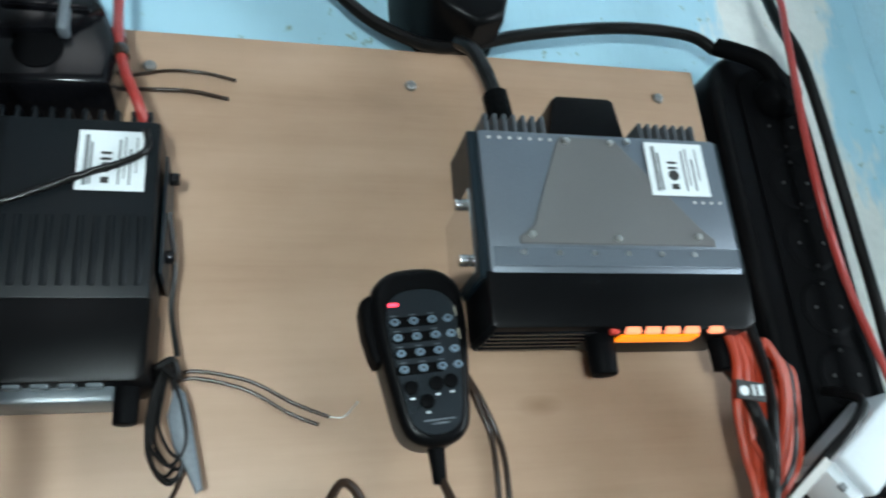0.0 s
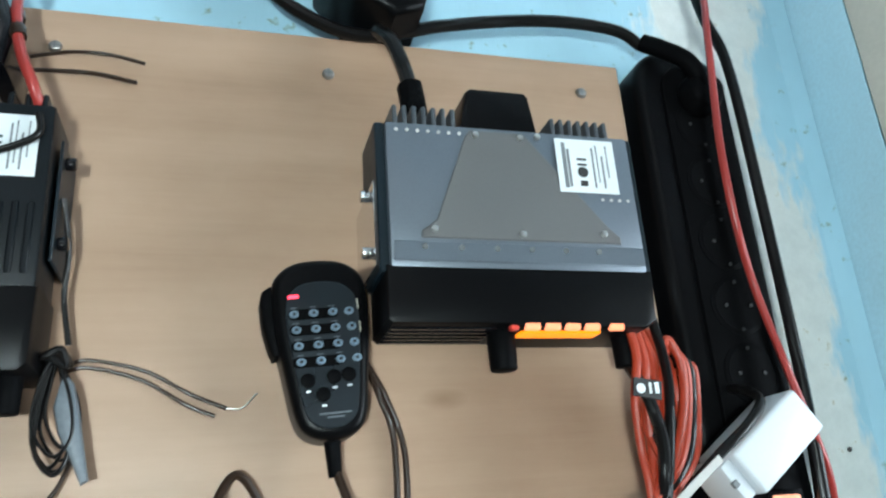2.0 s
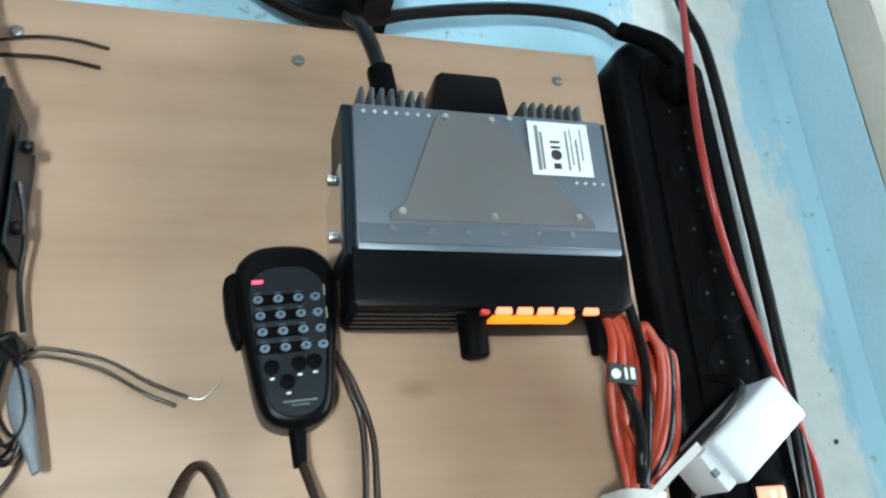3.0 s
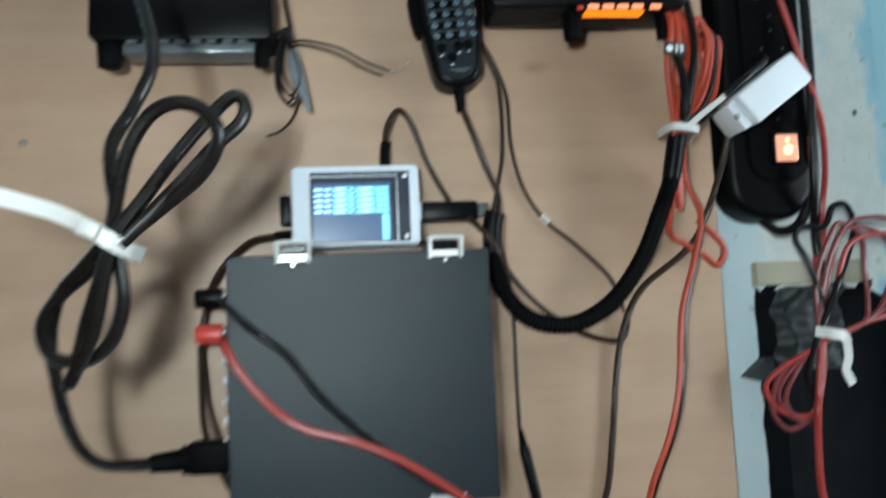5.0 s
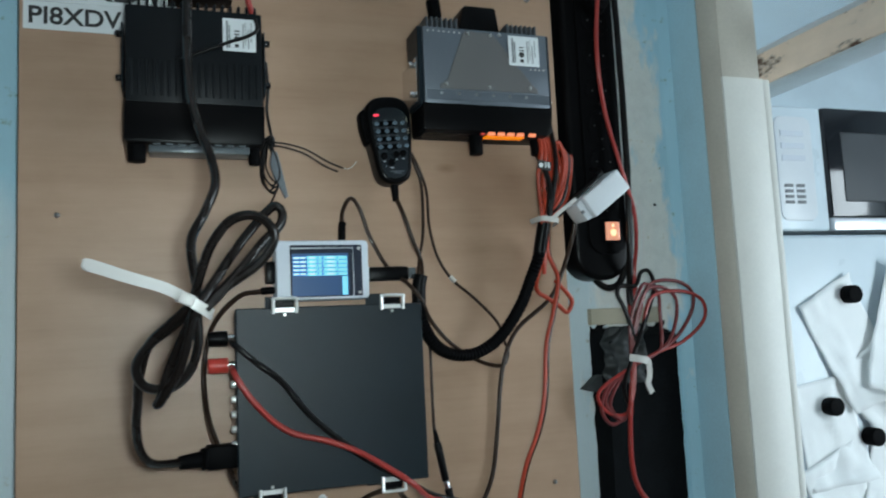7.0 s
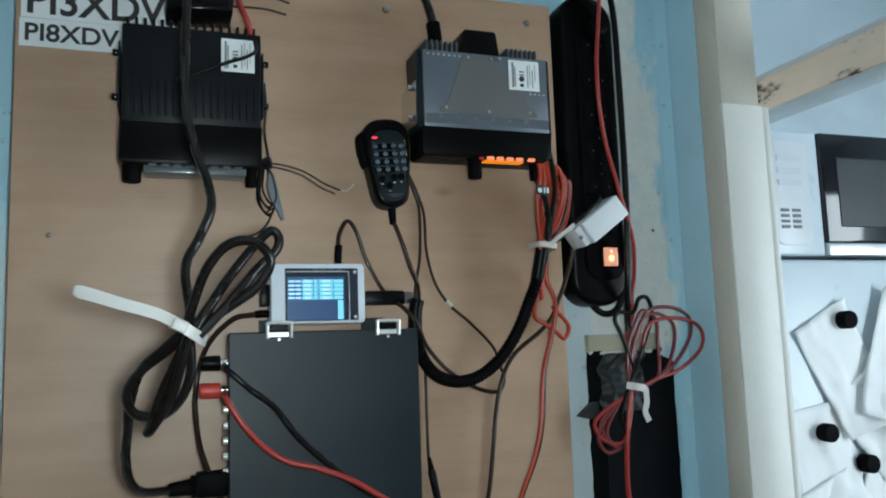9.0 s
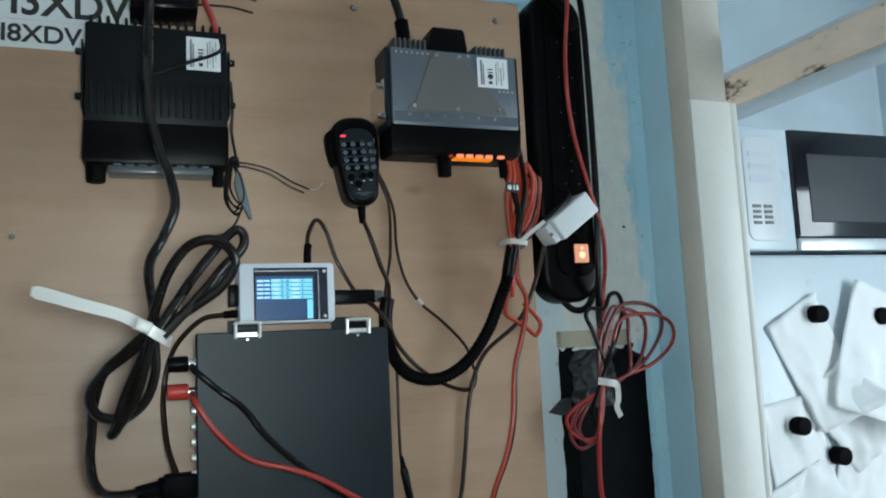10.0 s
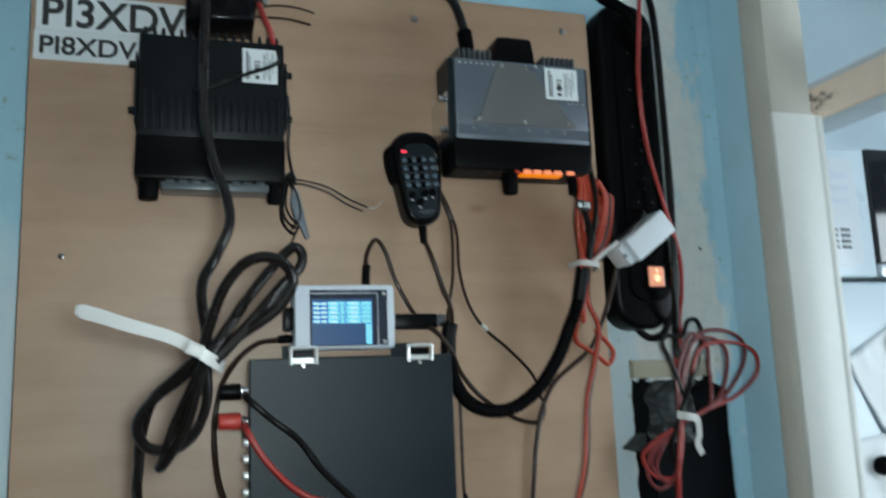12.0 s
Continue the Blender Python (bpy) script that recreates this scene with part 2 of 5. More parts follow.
BLACK_PVC = surface("black_pvc", (0.005, 0.0045, 0.0045), 0.33, vary=0.2, bump=0.03, spec=0.26)
COIL_PVC = surface("near_black_cord_pvc", (0.0075, 0.0055, 0.0048), 0.27, vary=0.2, bump=0.03, spec=0.38)
BROWN_PVC = surface("dark_brown_pvc", (0.024, 0.013, 0.008), 0.30, vary=0.2, bump=0.03, spec=0.26)
RED_CAP = surface("red_cap_plastic", (0.55, 0.05, 0.035), 0.4, vary=0.1)
TAPE_GREY = surface("grey_tape", (0.10, 0.115, 0.13), 0.45, vary=0.3, grain=300)
FOAM = surface("black_foam", (0.004, 0.005, 0.006), 0.95, vary=0.5, grain=260, stain=30, bump=1.0, spec=0.1)
FOAM_DUST = surface("dusty_black_tape", (0.020, 0.024, 0.025), 0.6, vary=0.45, grain=200, stain=24, bump=0.3)
MASK_TAPE = surface("masking_tape", (0.42, 0.38, 0.29), 0.7, vary=0.15)
FRIDGE_WHITE = surface("white_enamel", (0.58, 0.66, 0.71), 0.3, vary=0.03, bump=0.03)
PAPER = surface("white_paper", (0.84, 0.86, 0.86), 0.75, vary=0.05)
DOOR_GLASS = surface("dark_oven_glass", (0.012, 0.013, 0.016), 0.08, vary=0.2, bump=0)
MESH_GREY = surface("oven_mesh", (0.028, 0.031, 0.036), 0.35, vary=0.15, grain=1800)
SILVER = surface("silver_trim", (0.62, 0.65, 0.68), 0.35, 0.5, vary=0.05)
LCD_SILVER = surface("silvered_lcd", (0.095, 0.11, 0.12), 0.3, 0.2, vary=0.12, bump=0)
KEY_PLATE = surface("slate_key_plate", (0.010, 0.014, 0.018), 0.3, vary=0.15, grain=900, bump=0.05, spec=0.5)
RUBBER_BLUE = surface("blue_grey_key", (0.14, 0.20, 0.255), 0.5, vary=0.1)
AMBER = glow("amber_lcd", (1.0, 0.25, 0.003), AMBER_E)
AMBER_KEY = glow("lit_key", (1.0, 0.30, 0.15), AMBER_E * 1.05)
LED_RED = glow("red_led", (1.0, 0.05, 0.09), 4.0)
SWITCH_GLOW = glow("lit_rocker", (1.0, 0.44, 0.28), 1.15)
ROCKER_LAMP = glow("neon_spot", (1.0, 0.62, 0.34), 3.0)
LCD_NAVY = glow("lcd_navy", (0.030, 0.075, 0.17), 1.3)
LCD_BLUE = glow("lcd_blue", (0.06, 0.22, 0.50), 1.4)
LCD_CYAN = glow("lcd_cyan", (0.22, 0.72, 0.88), 1.6)
LCD_PALE = glow("lcd_pale", (0.50, 0.88, 0.92), 2.0)
# for unseen walls: dark, so that black plastics mirror little light
ROOM_DARK = surface("unseen_room_wall", (0.16, 0.15, 0.14), 0.8, stain=3, vary=0.4)
FLOOR_LINO = surface("brown_lino", (0.20, 0.15, 0.11), 0.5, stain=8)

glass_mat, gnt, gb = nodes_of("window_glass")
gb.inputs["Transmission Weight"].default_value = 1.0
gb.inputs["Roughness"].default_value = 0.12
gb.inputs["IOR"].default_value = 1.45
gb.inputs["Base Color"].default_value = (0.85, 0.90, 0.92, 1)


# ---------- mesh helpers ----------
def mesh_of(name, bm, material, smooth=40):
    me = bpy.data.meshes.new(name)
    bmesh.ops.recalc_face_normals(bm, faces=bm.faces)
    bm.to_mesh(me)
    bm.free()
    me.materials.append(material)
    if smooth:
        me.shade_smooth()
        me.set_sharp_from_angle(angle=radians(smooth))
    return me


def part(name, bm, material, parent, label=""):
    ob = new(name, mesh_of(name, bm, material))
    ob.parent = parent
    return tagged(ob, label)


def single(name, bm, material, label, category, group="", kind=""):
    return tagged(new(name, mesh_of(name, bm, material)), label, category, group, kind)


def thing(name, label, category, at=(0, 0, 0), group="", kind=""):
    ob = new(name)
    ob.empty_display_size = 0.02
    ob.location = at
    return tagged(ob, label, category, group, kind)


def bm_box(x0, x1, y0, y1, z0, z1, bevel=0.0, seg=2, m=None):
    bm = bmesh.new()
    bmesh.ops.create_cube(bm, size=1.0)
    bmesh.ops.scale(bm, vec=(x1 - x0, y1 - y0, z1 - z0), verts=bm.verts)
    bmesh.ops.translate(bm, vec=((x0 + x1) / 2, (y0 + y1) / 2, (z0 + z1) / 2), verts=bm.verts)
    if bevel:
        bmesh.ops.bevel(bm, geom=bm.edges[:], offset=bevel, segments=seg, profile=0.5, affect="EDGES")
    if m is not None:
        bmesh.ops.transform(bm, matrix=m, verts=bm.verts)
    return bm


def bm_cyl(p, q, r, r2=None, seg=20, bevel=0.0):
    """A cylinder or cone from p to q, its rims rounded off."""
    p, q = Vector(p), Vector(q)
    bm = bmesh.new()
    bmesh.ops.create_cone(bm, cap_ends=True, segments=seg, radius1=r, radius2=r if r2 is None else r2, depth=(q - p).length)
    if bevel:
        rim = [e for e in bm.edges if abs(e.verts[0].co.z - e.verts[1].co.z) < 1e-9]
        bmesh.ops.bevel(bm, geom=rim, offset=bevel, segments=2, profile=0.5, affect="EDGES")
    turn = (q - p).to_track_quat("Z", "Y").to_matrix().to_4x4()
    bmesh.ops.transform(bm, matrix=Matrix.Translation((p + q) / 2) @ turn, verts=bm.verts)
    return bm


def join(*bms):
    out = bmesh.new()
    for b in bms:
        me = bpy.data.meshes.new("tmp")
        b.to_mesh(me)
        b.free()
        out.from_mesh(me)
        bpy.data.meshes.remove(me)
    return out


def bm_prism(outline, y0, y1, bevel=0.0, seg=2):
    """An outline in x and z, carried from y0 (front) to y1; its rims rounded."""
    bm = bmesh.new()
    front = bm.faces.new([bm.verts.new((x, y0, z)) for x, z in outline])
    out = bmesh.ops.extrude_face_region(bm, geom=[front])
    bmesh.ops.translate(bm, vec=(0, y1 - y0, 0), verts=[v for v in out["geom"] if isinstance(v, bmesh.types.BMVert)])
    if bevel:
        rim = [e for e in bm.edges if abs(e.verts[0].co.y - y0) < 1e-7 and abs(e.verts[1].co.y - y0) < 1e-7]
        bmesh.ops.bevel(bm, geom=rim, offset=bevel, segments=seg, profile=0.5, affect="EDGES")
    return bm


def rounded(x0, x1, z0, z1, r, n=5):
    """A rectangle's outline with round corners, in x and z."""
    pts = []
    for cx, cz, a0 in ((x1 - r, z1 - r, 0), (x0 + r, z1 - r, 90), (x0 + r, z0 + r, 180), (x1 - r, z0 + r, 270)):
        for i in range(n + 1):
            a = radians(a0 + 90 * i / n)
            pts.append((cx + r * math.cos(a), cz + r * math.sin(a)))
    return pts


def spline(pts, steps=8):
    """A smooth line through the points."""
    v = [Vector(p) for p in pts]
    v = [2 * v[0] - v[1]] + v + [2 * v[-1] - v[-2]]
    out = []
    for i in range(1, len(v) - 2):
        a, b, c, d = v[i - 1:i + 3]
        for k in range(steps):
            t = k / steps
            out.append(0.5 * ((2 * b) + (c - a) * t + (2 * a - 5 * b + 4 * c - d) * t * t + (3 * b - a - 3 * c + d) * t ** 3))
    return out + [v[-2]]


def bm_tube(pts, r, seg=9, steps=8, ribs=0.0, flat=1.0):
    """A round cable through the points; ribs: the height of a corrugated sleeve's rings."""
    line = spline(pts, steps)
    bm = bmesh.new()
    rings, up = [], Vector((0, 1, 0))
    for i, p in enumerate(line):
        d = (line[min(i + 1, len(line) - 1)] - line[max(i - 1, 0)]).normalized()
        side = d.cross(up)
        if side.length < 0.05:
            side = d.cross(Vector((1, 0, 0)))
        side.normalize()
        up = side.cross(d).normalized()
        rad = r + (ribs if i % 2 else 0.0)
        rings.append([bm.verts.new(p + side * rad * math.cos(2 * math.pi * k / seg) + up * rad * flat * math.sin(2 * math.pi * k / seg)) for k in range(seg)])
    for a, b in zip(rings, rings[1:]):
        for k in range(seg):
            bm.faces.new((a[k], a[(k + 1) % seg], b[(k + 1) % seg], b[k]))
    bm.faces.new(rings[0])
    bm.faces.new(rings[-1])
    return bm


def xz(y, *pairs):
    """Points at one depth, from pairs of x and z."""
    return [(a, y, b) for a, b in pairs]


def cable(name, pts, r, material, label, ribs=0.0, steps=8, group=""):
    return single(name, bm_tube(pts, r, steps=steps, ribs=ribs), material, label, "cable", group)


def text_part(name, words, x, y, z, size, width, material, parent):
    """Bold lettering of that width, upright, facing the room."""
    c = bpy.data.curves.new(name, "FONT")
    c.body, c.size, c.extrude, c.offset = words, size, 0.0002, size * 0.02
    c.materials.append(material)
    ob = new(name, c)
    bpy.context.view_layer.update()
    ob.matrix_world = pose(x, y, z, 90, 0, 0) @ Matrix.Diagonal((width / max(ob.dimensions.x, 0.001), 1, 1, 1))
    ob.parent = parent
    return ob

# ---------- structure ----------
WALL_Y = 0.030
single("wall_north", bm_box(-1.6, 0.519, WALL_Y, WALL_Y + 0.12, 0.0, 2.9), WALL_BLUE, "old wall in flaking pale blue paint with filler patches", "wall", kind="structure")


def upright(outline, z0, z1, bevel=0.0):
    """An outline in x and y, carried from z0 up to z1; its upright edges rounded."""
    bm = bmesh.new()
    base = bm.faces.new([bm.verts.new((x, y, z0)) for x, y in outline])
    out = bmesh.ops.extrude_face_region(bm, geom=[base])
    bmesh.ops.translate(bm, vec=(0, 0, z1 - z0), verts=[v for v in out["geom"] if isinstance(v, bmesh.types.BMVert)])
    if bevel:
        posts = [e for e in bm.edges if abs(e.verts[0].co.z - e.verts[1].co.z) > 0.1]
        bmesh.ops.bevel(bm, geom=posts, offset=bevel, segments=2, profile=0.5, affect="EDGES")
    return bm


# the door frame stands proud of the wall: a blue return, a beige moulding, the cream front
bead = [(0.499, WALL_Y + 0.002), (0.506, WALL_Y - 0.001), (0.512, WALL_Y - 0.004), (0.5185, WALL_Y - 0.0055), (0.5185, WALL_Y + 0.002)]
single("wall_ridge", upright(bead, 0.0, 2.9), WALL_BLUE, "upright swelling of the blue wall beside the door frame", "wall", kind="structure")
single("door_frame_return", upright([(0.5195, 0.150), (0.5195, -0.027), (0.521, -0.031), (0.530, -0.031), (0.530, 0.150)], 0.0, 2.9), BEAD_BLUE, "side of the door frame painted pale blue", "door frame", kind="structure")
moulding = [(0.522, -0.0315), (0.5195, -0.034), (0.5205, -0.040), (0.525, -0.049), (0.530, -0.057), (0.531, -0.0575), (0.531, -0.0315)]
single("door_jamb_side", upright(moulding, 0.0, 2.9), JAMB_BEIGE, "worn beige moulding along the door frame", "door frame", kind="structure")
single("door_jamb", upright([(0.5315, -0.060), (0.596, -0.060), (0.596, 0.15), (0.5315, 0.15)], 0.0, 2.020, 0.003), JAMB_CREAM, "cream gloss painted door post with chips", "door frame", kind="structure")
# above the rail's height the post is beige, darker than the cream below
single("door_jamb_upper", upright([(0.5315, -0.0585), (0.592, -0.0585), (0.592, 0.15), (0.5315, 0.15)], 2.020, 2.9, 0.003), JAMB_BEIGE, "beige upper door post beside the transom", "door frame", kind="structure")
single("door_stop", upright([(0.5965, -0.058), (0.608, -0.058), (0.608, 0.15), (0.5965, 0.15)], 0.0, 2.020, 0.003), JAMB_CREAM, "cream painted door stop on the post, below the transom", "door frame", kind="structure")
single("floor", bm_box(-1.6, 2.3, -2.2, 1.1, -0.1, 0.0), FLOOR_LINO, "brown linoleum floor", "floor", kind="structure")
single("ceiling", bm_box(-1.6, 2.3, -2.2, 1.1, 2.9, 3.0), WALL_PLAIN, "plain pale ceiling", "ceiling", kind="structure")
# west and south walls are unseen, added to enclose the room
single("wall_west", bm_box(-1.72, -1.6, -2.2, 0.15, 0.0, 2.9), ROOM_DARK, "unseen side wall closing the room, coloured dark", "wall", kind="structure")
single("wall_south", bm_box(-1.72, 2.42, -2.32, -2.2, 0.0, 2.9), ROOM_DARK, "unseen rear wall closing the room, coloured dark", "wall", kind="structure")
single("wall_east", bm_box(2.3, 2.42, -2.2, 1.1, 0.0, 2.9), WALL_PLAIN, "plain pale kitchen wall", "wall", kind="structure")
single("wall_kitchen", bm_box(0.54, 2.42, 1.1, 1.22, 0.0, 2.9), WALL_PLAIN, "plain pale blue kitchen wall", "wall", kind="structure")
single("wall_inner", bm_box(0.54, 0.66, 0.152, 1.1, 0.0, 2.9), WALL_PLAIN, "plain pale wall beside the kitchen", "wall", kind="structure")
single("partition", bm_box(0.66, 0.72, -2.2, -1.35, 0.0, 2.9), WALL_PLAIN, "plain pale partition beside the doorway", "wall", kind="structure")

transom = thing("transom_window", "old transom window over the doorway with a rotten, paint-flaked wooden rail", "window", (0.69, -0.65, 2.04), kind="structure")


def tpart(name, bm, mat, label=""):
    bmesh.ops.translate(bm, vec=(-0.69, 0.65, -2.04), verts=bm.verts)
    return part(name, bm, mat, transom, label)


tpart("bottom_rail", bm_box(0.662, 0.668, -1.35, 0.070, 2.040, 2.086, 0.002), RAIL_WOOD, "bare wooden rail with dark rot")
tpart("rail_core", bm_box(0.668, 0.716, -1.35, 0.070, 2.036, 2.084, 0.003), RAIL_PAINT, "pale painted underside")
tpart("window_frame", join(bm_box(0.666, 0.700, -1.35, 0.070, 2.0865, 2.096, 0.003), bm_box(0.674, 0.700, 0.088, 0.110, 2.096, 2.86, 0.003), bm_box(0.674, 0.700, -1.35, 0.110, 2.86, 2.9)), WHITE_PLASTIC, "white painted frame")
pane = tpart("pane", bm_box(0.684, 0.690, -1.34, 0.086, 2.098, 2.858), glass_mat)
pane.visible_shadow = False

# ---------- board ----------
board = thing("mounting_board", "wood veneer board screwed to the blue wall", "board", (0.0235, 0.009, 1.49))
bo = bm_box(-0.278, 0.325, 0.0, 0.018, 1.49, 2.15, 0.0012, 1)
bmesh.ops.translate(bo, vec=(-0.0235, -0.009, -1.49), verts=bo.verts)
part("panel", bo, VENEER, board)
for zz in (1.56, 2.06):
    ba = bm_box(-0.24, 0.30, 0.018, WALL_Y, zz, zz + 0.04)
    bmesh.ops.translate(ba, vec=(-0.0235, -0.009, -1.49), verts=ba.verts)
    part("batten", ba, EDGE_WOOD, board)


def screw(x, z, r=0.0045):
    s = thing("screw", "zinc countersunk cross-head screw in the board", "screw", (x, 0, z), "screws in the board")
    part("head", bm_cyl((0, 0.001, 0), (0, -0.0024, 0), r, r * 0.75, 20, 0.0009), SCREW_STEEL, s)
    part("slot", join(bm_box(-r * 0.6, r * 0.6, -0.0026, -0.0022, -0.0004, 0.0004), bm_box(-0.0004, 0.0004, -0.0027, -0.0023, -r * 0.6, r * 0.6)), PRINT_GREY, s)


for sx, sz in ((-0.056, 2.123), (0.109, 2.121), (0.292, 2.124), (-0.242, 1.848), (0.292, 1.531), (-0.24, 1.512)):
    screw(sx, sz, 0.0045 if sz > 2 else 0.003)
nut = thing("spacer_ring", "pale plastic spacer ring screwed to the board", "ring", (0.016, 0, 1.542))
part("ring", bm_cyl((0, 0, 0), (0, -0.003, 0), 0.0048, seg=18, bevel=0.0008), WHITE_PLASTIC, nut)
part("screw_head", bm_cyl((0, -0.003, 0), (0, -0.004, 0), 0.0026, seg=14), ZINC, nut)

# ---------- sign ----------
sign = thing("call_sign_plate", "white plate with black call signs, on the board", "sign", (-0.274, 0, 2.04))
part("upper_plate", bm_box(0.001, 0.148, -0.0014, 0.0, 0.030, 0.069, 0.0003, 1), LABEL_WHITE, sign)
part("lower_plate", bm_box(0.000, 0.113, -0.0010, 0.0, 0.000, 0.0298, 0.0003, 1), LABEL_WHITE, sign)
text_part("lettering", "PI3XDV", 0.005, -0.0018, 0.0355, 0.0415, 0.132, PRINT_BLACK, sign)
text_part("lettering", "PI8XDV", 0.004, -0.0014, 0.0065, 0.0255, 0.088, PRINT_BLACK, sign)


# ---------- right-hand radio ----------
def label_with_print(parent, x0, x1, y, z0, z1):
    lab = part("rating_label", bm_box(x0, x1, y - 0.0004, y, z0, z1), LABEL_WHITE, parent, "white rating label")
    w, h = x1 - x0, z1 - z0
    bars = [(0.10, 0.16, 0.08, 0.92), (0.18, 0.22, 0.10, 0.80), (0.60, 0.63, 0.1, 0.85), (0.68, 0.70, 0.2, 0.9), (0.76, 0.79, 0.1, 0.7), (0.85, 0.87, 0.3, 0.9)]
    for a, b, c, d in bars:
        part("print_bar", bm_box(x0 + w * a, x0 + w * b, y - 0.0007, y - 0.0004, z0 + h * c, z0 + h * d), PRINT_GREY, lab)
    marks = [bm_cyl((x0 + w * 0.42, y - 0.0007, z0 + h * 0.38), (x0 + w * 0.42, y - 0.0004, z0 + h * 0.38), w * 0.09, seg=14),
             bm_box(x0 + w * 0.36, x0 + w * 0.48, y - 0.0007, y - 0.0004, z0 + h * 0.12, z0 + h * 0.22),
             bm_box(x0 + w * 0.34, x0 + w * 0.50, y - 0.0007, y - 0.0004, z0 + h * 0.50, z0 + h * 0.54),
             bm_box(x0 + w * 0.34, x0 + w * 0.50, y - 0.0007, y - 0.0004, z0 + h * 0.60, z0 + h * 0.64)]
    for mark in marks:
        part("approval_mark", mark, PRINT_BLACK, lab)


FY = -0.0645
radio = thing("mobile_radio", "grey cast-metal mobile radio with amber lit display, on a wall bracket", "radio", (0, 0, 0))
part("chassis", bm_box(0.131, 0.283, FY, -0.020, 1.964, 2.052, 0.0025), CAST_ALU, radio, "grey cast aluminium case")
part("cover_plate", bm_prism([(0.149, 1.981), (0.268, 1.981), (0.268, 1.985), (0.2605, 1.992), (0.214, 2.049), (0.181, 2.049), (0.178, 2.045), (0.158, 1.992), (0.149, 1.985)], FY - 0.0010, FY + 0.001, 0.0006, 1), PLATE_ALU, radio, "raised flared cover plate")
part("seam_strip", bm_box(0.1325, 0.2815, FY - 0.0012, FY, 1.9675, 1.979, 0.0006, 1), CAST_ALU, radio)
for i in range(6):
    part("seam_boss", bm_cyl((0.150 + i * 0.0205, FY - 0.0018, 1.9755), (0.150 + i * 0.0205, FY, 1.9755), 0.0017, seg=10), ZINC, radio)
# fins in the darkened copy of the case metal, standing for shade
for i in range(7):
    part("fin", bm_box(0.136 + i * 0.0058, 0.1388 + i * 0.0058, FY + 0.001, -0.026, 2.050, 2.0635, 0.0008, 1), SHADED_FIN_ALU, radio)
    part("fin", bm_box(0.2335 + i * 0.0058, 0.2363 + i * 0.0058, FY + 0.001, -0.026, 2.050, 2.0625, 0.0008, 1), SHADED_FIN_ALU, radio)
    part("vent_hole", bm_cyl((0.1375 + i * 0.0062, FY - 0.0004, 2.0465), (0.1375 + i * 0.0062, FY + 0.0004, 2.0465), 0.0011, seg=10), NYLON, radio)
for i in range(4):
    part("vent_hole", bm_cyl((0.2605 + i * 0.0055, FY - 0.0004, 2.009), (0.2605 + i * 0.0055, FY + 0.0004, 2.009), 0.001, seg=10), NYLON, radio)
for px, pz in ((0.184, 2.0455), (0.2115, 2.0455), (0.2225, 2.047), (0.156, 1.986), (0.207, 1.9845), (0.2575, 1.9865)):
    part("cover_screw", bm_cyl((px, FY - 0.0028, pz), (px, FY - 0.0005, pz), 0.0019, seg=12, bevel=0.0004), ZINC, radio)
label_with_print(radio, 0.2335, 0.2715, FY - 0.0011, 2.0125, 2.0475)
part("cable_gland", bm_prism([(0.177, 2.050), (0.229, 2.050), (0.2250, 2.081), (0.2220, 2.084), (0.1870, 2.084), (0.1840, 2.081)], -0.056, -0.022, 0.003), BLACK_SATIN, radio, "black rear cable housing")
front = part("front_panel", bm_prism([(0.1285, 1.9665), (0.1285, 1.936), (0.131, 1.9335), (0.196, 1.9335), (0.202, 1.9315), (0.277, 1.9315), (0.2845, 1.936), (0.2865, 1.9665)], FY + 0.0005, -0.018, 0.003), BLACK_SATIN, radio, "black plastic front panel")
for i in range(5):
    part("groove_rib", bm_box(0.131, 0.190, -0.057 + i * 0.0075, -0.0535 + i * 0.0075, 1.9322, 1.9345, 0.0008, 1), BLACK_GLOSS, front)
part("display", bm_box(0.2035, 0.251, -0.0570, -0.0455, 1.9302, 1.9320), AMBER, front, "glowing amber display")
for i in range(5):
    x0 = 0.2035 + i * 0.0118 + (0.003 if i == 4 else 0)
    part("lit_key", bm_box(x0, x0 + 0.0092, -0.0640, -0.0605, 1.9303, 1.9345, 0.0008, 1), AMBER_KEY, front)
part("tuning_knob", bm_cyl((0.1955, -0.046, 1.934), (0.1955, -0.046, 1.9115), 0.0082, 0.0076, 24, 0.0015), BLACK_MATT, front, "black ribbed tuning knob")
part("power_key", bm_box(0.1955, 0.2005, -0.0625, -0.0585, 1.9305, 1.9335, 0.0005, 1), RED_CAP, front)
part("mic_socket", bm_cyl((0.272, -0.042, 1.934), (0.273, -0.042, 1.914), 0.0068, seg=18, bevel=0.001), BLACK_MATT, front)
for side, bx in ((-1, 0.1255), (1, 0.2865)):
    br = part("bracket_cheek", bm_box(bx - 0.0008, bx + 0.0008, -0.056, 0.0, 1.968, 2.018, 0.0004, 1), CHROME, radio, "bright steel bracket")
    for bz in (1.978, 2.012):
        part("bracket_screw", bm_cyl((bx + side * 0.001, -0.046, bz), (bx + side * 0.0065, -0.046, bz), 0.0036, seg=14, bevel=0.0008), CHROME, br)
    part("side_plate", bm_box(min(bx, bx - side * 0.006), max(bx, bx - side * 0.006), -0.062, -0.022, 1.962, 2.052, 0.001, 1), BLACK_METAL, radio)
part("bracket_back", bm_box(0.127, 0.285, -0.003, -0.0005, 1.972, 2.014, 0.0006, 1), BLACK_METAL, radio)
part("bracket_spacer", bm_box(0.135, 0.279, -0.021, -0.003, 1.975, 2.010, 0.001, 1), BLACK_METAL, radio)

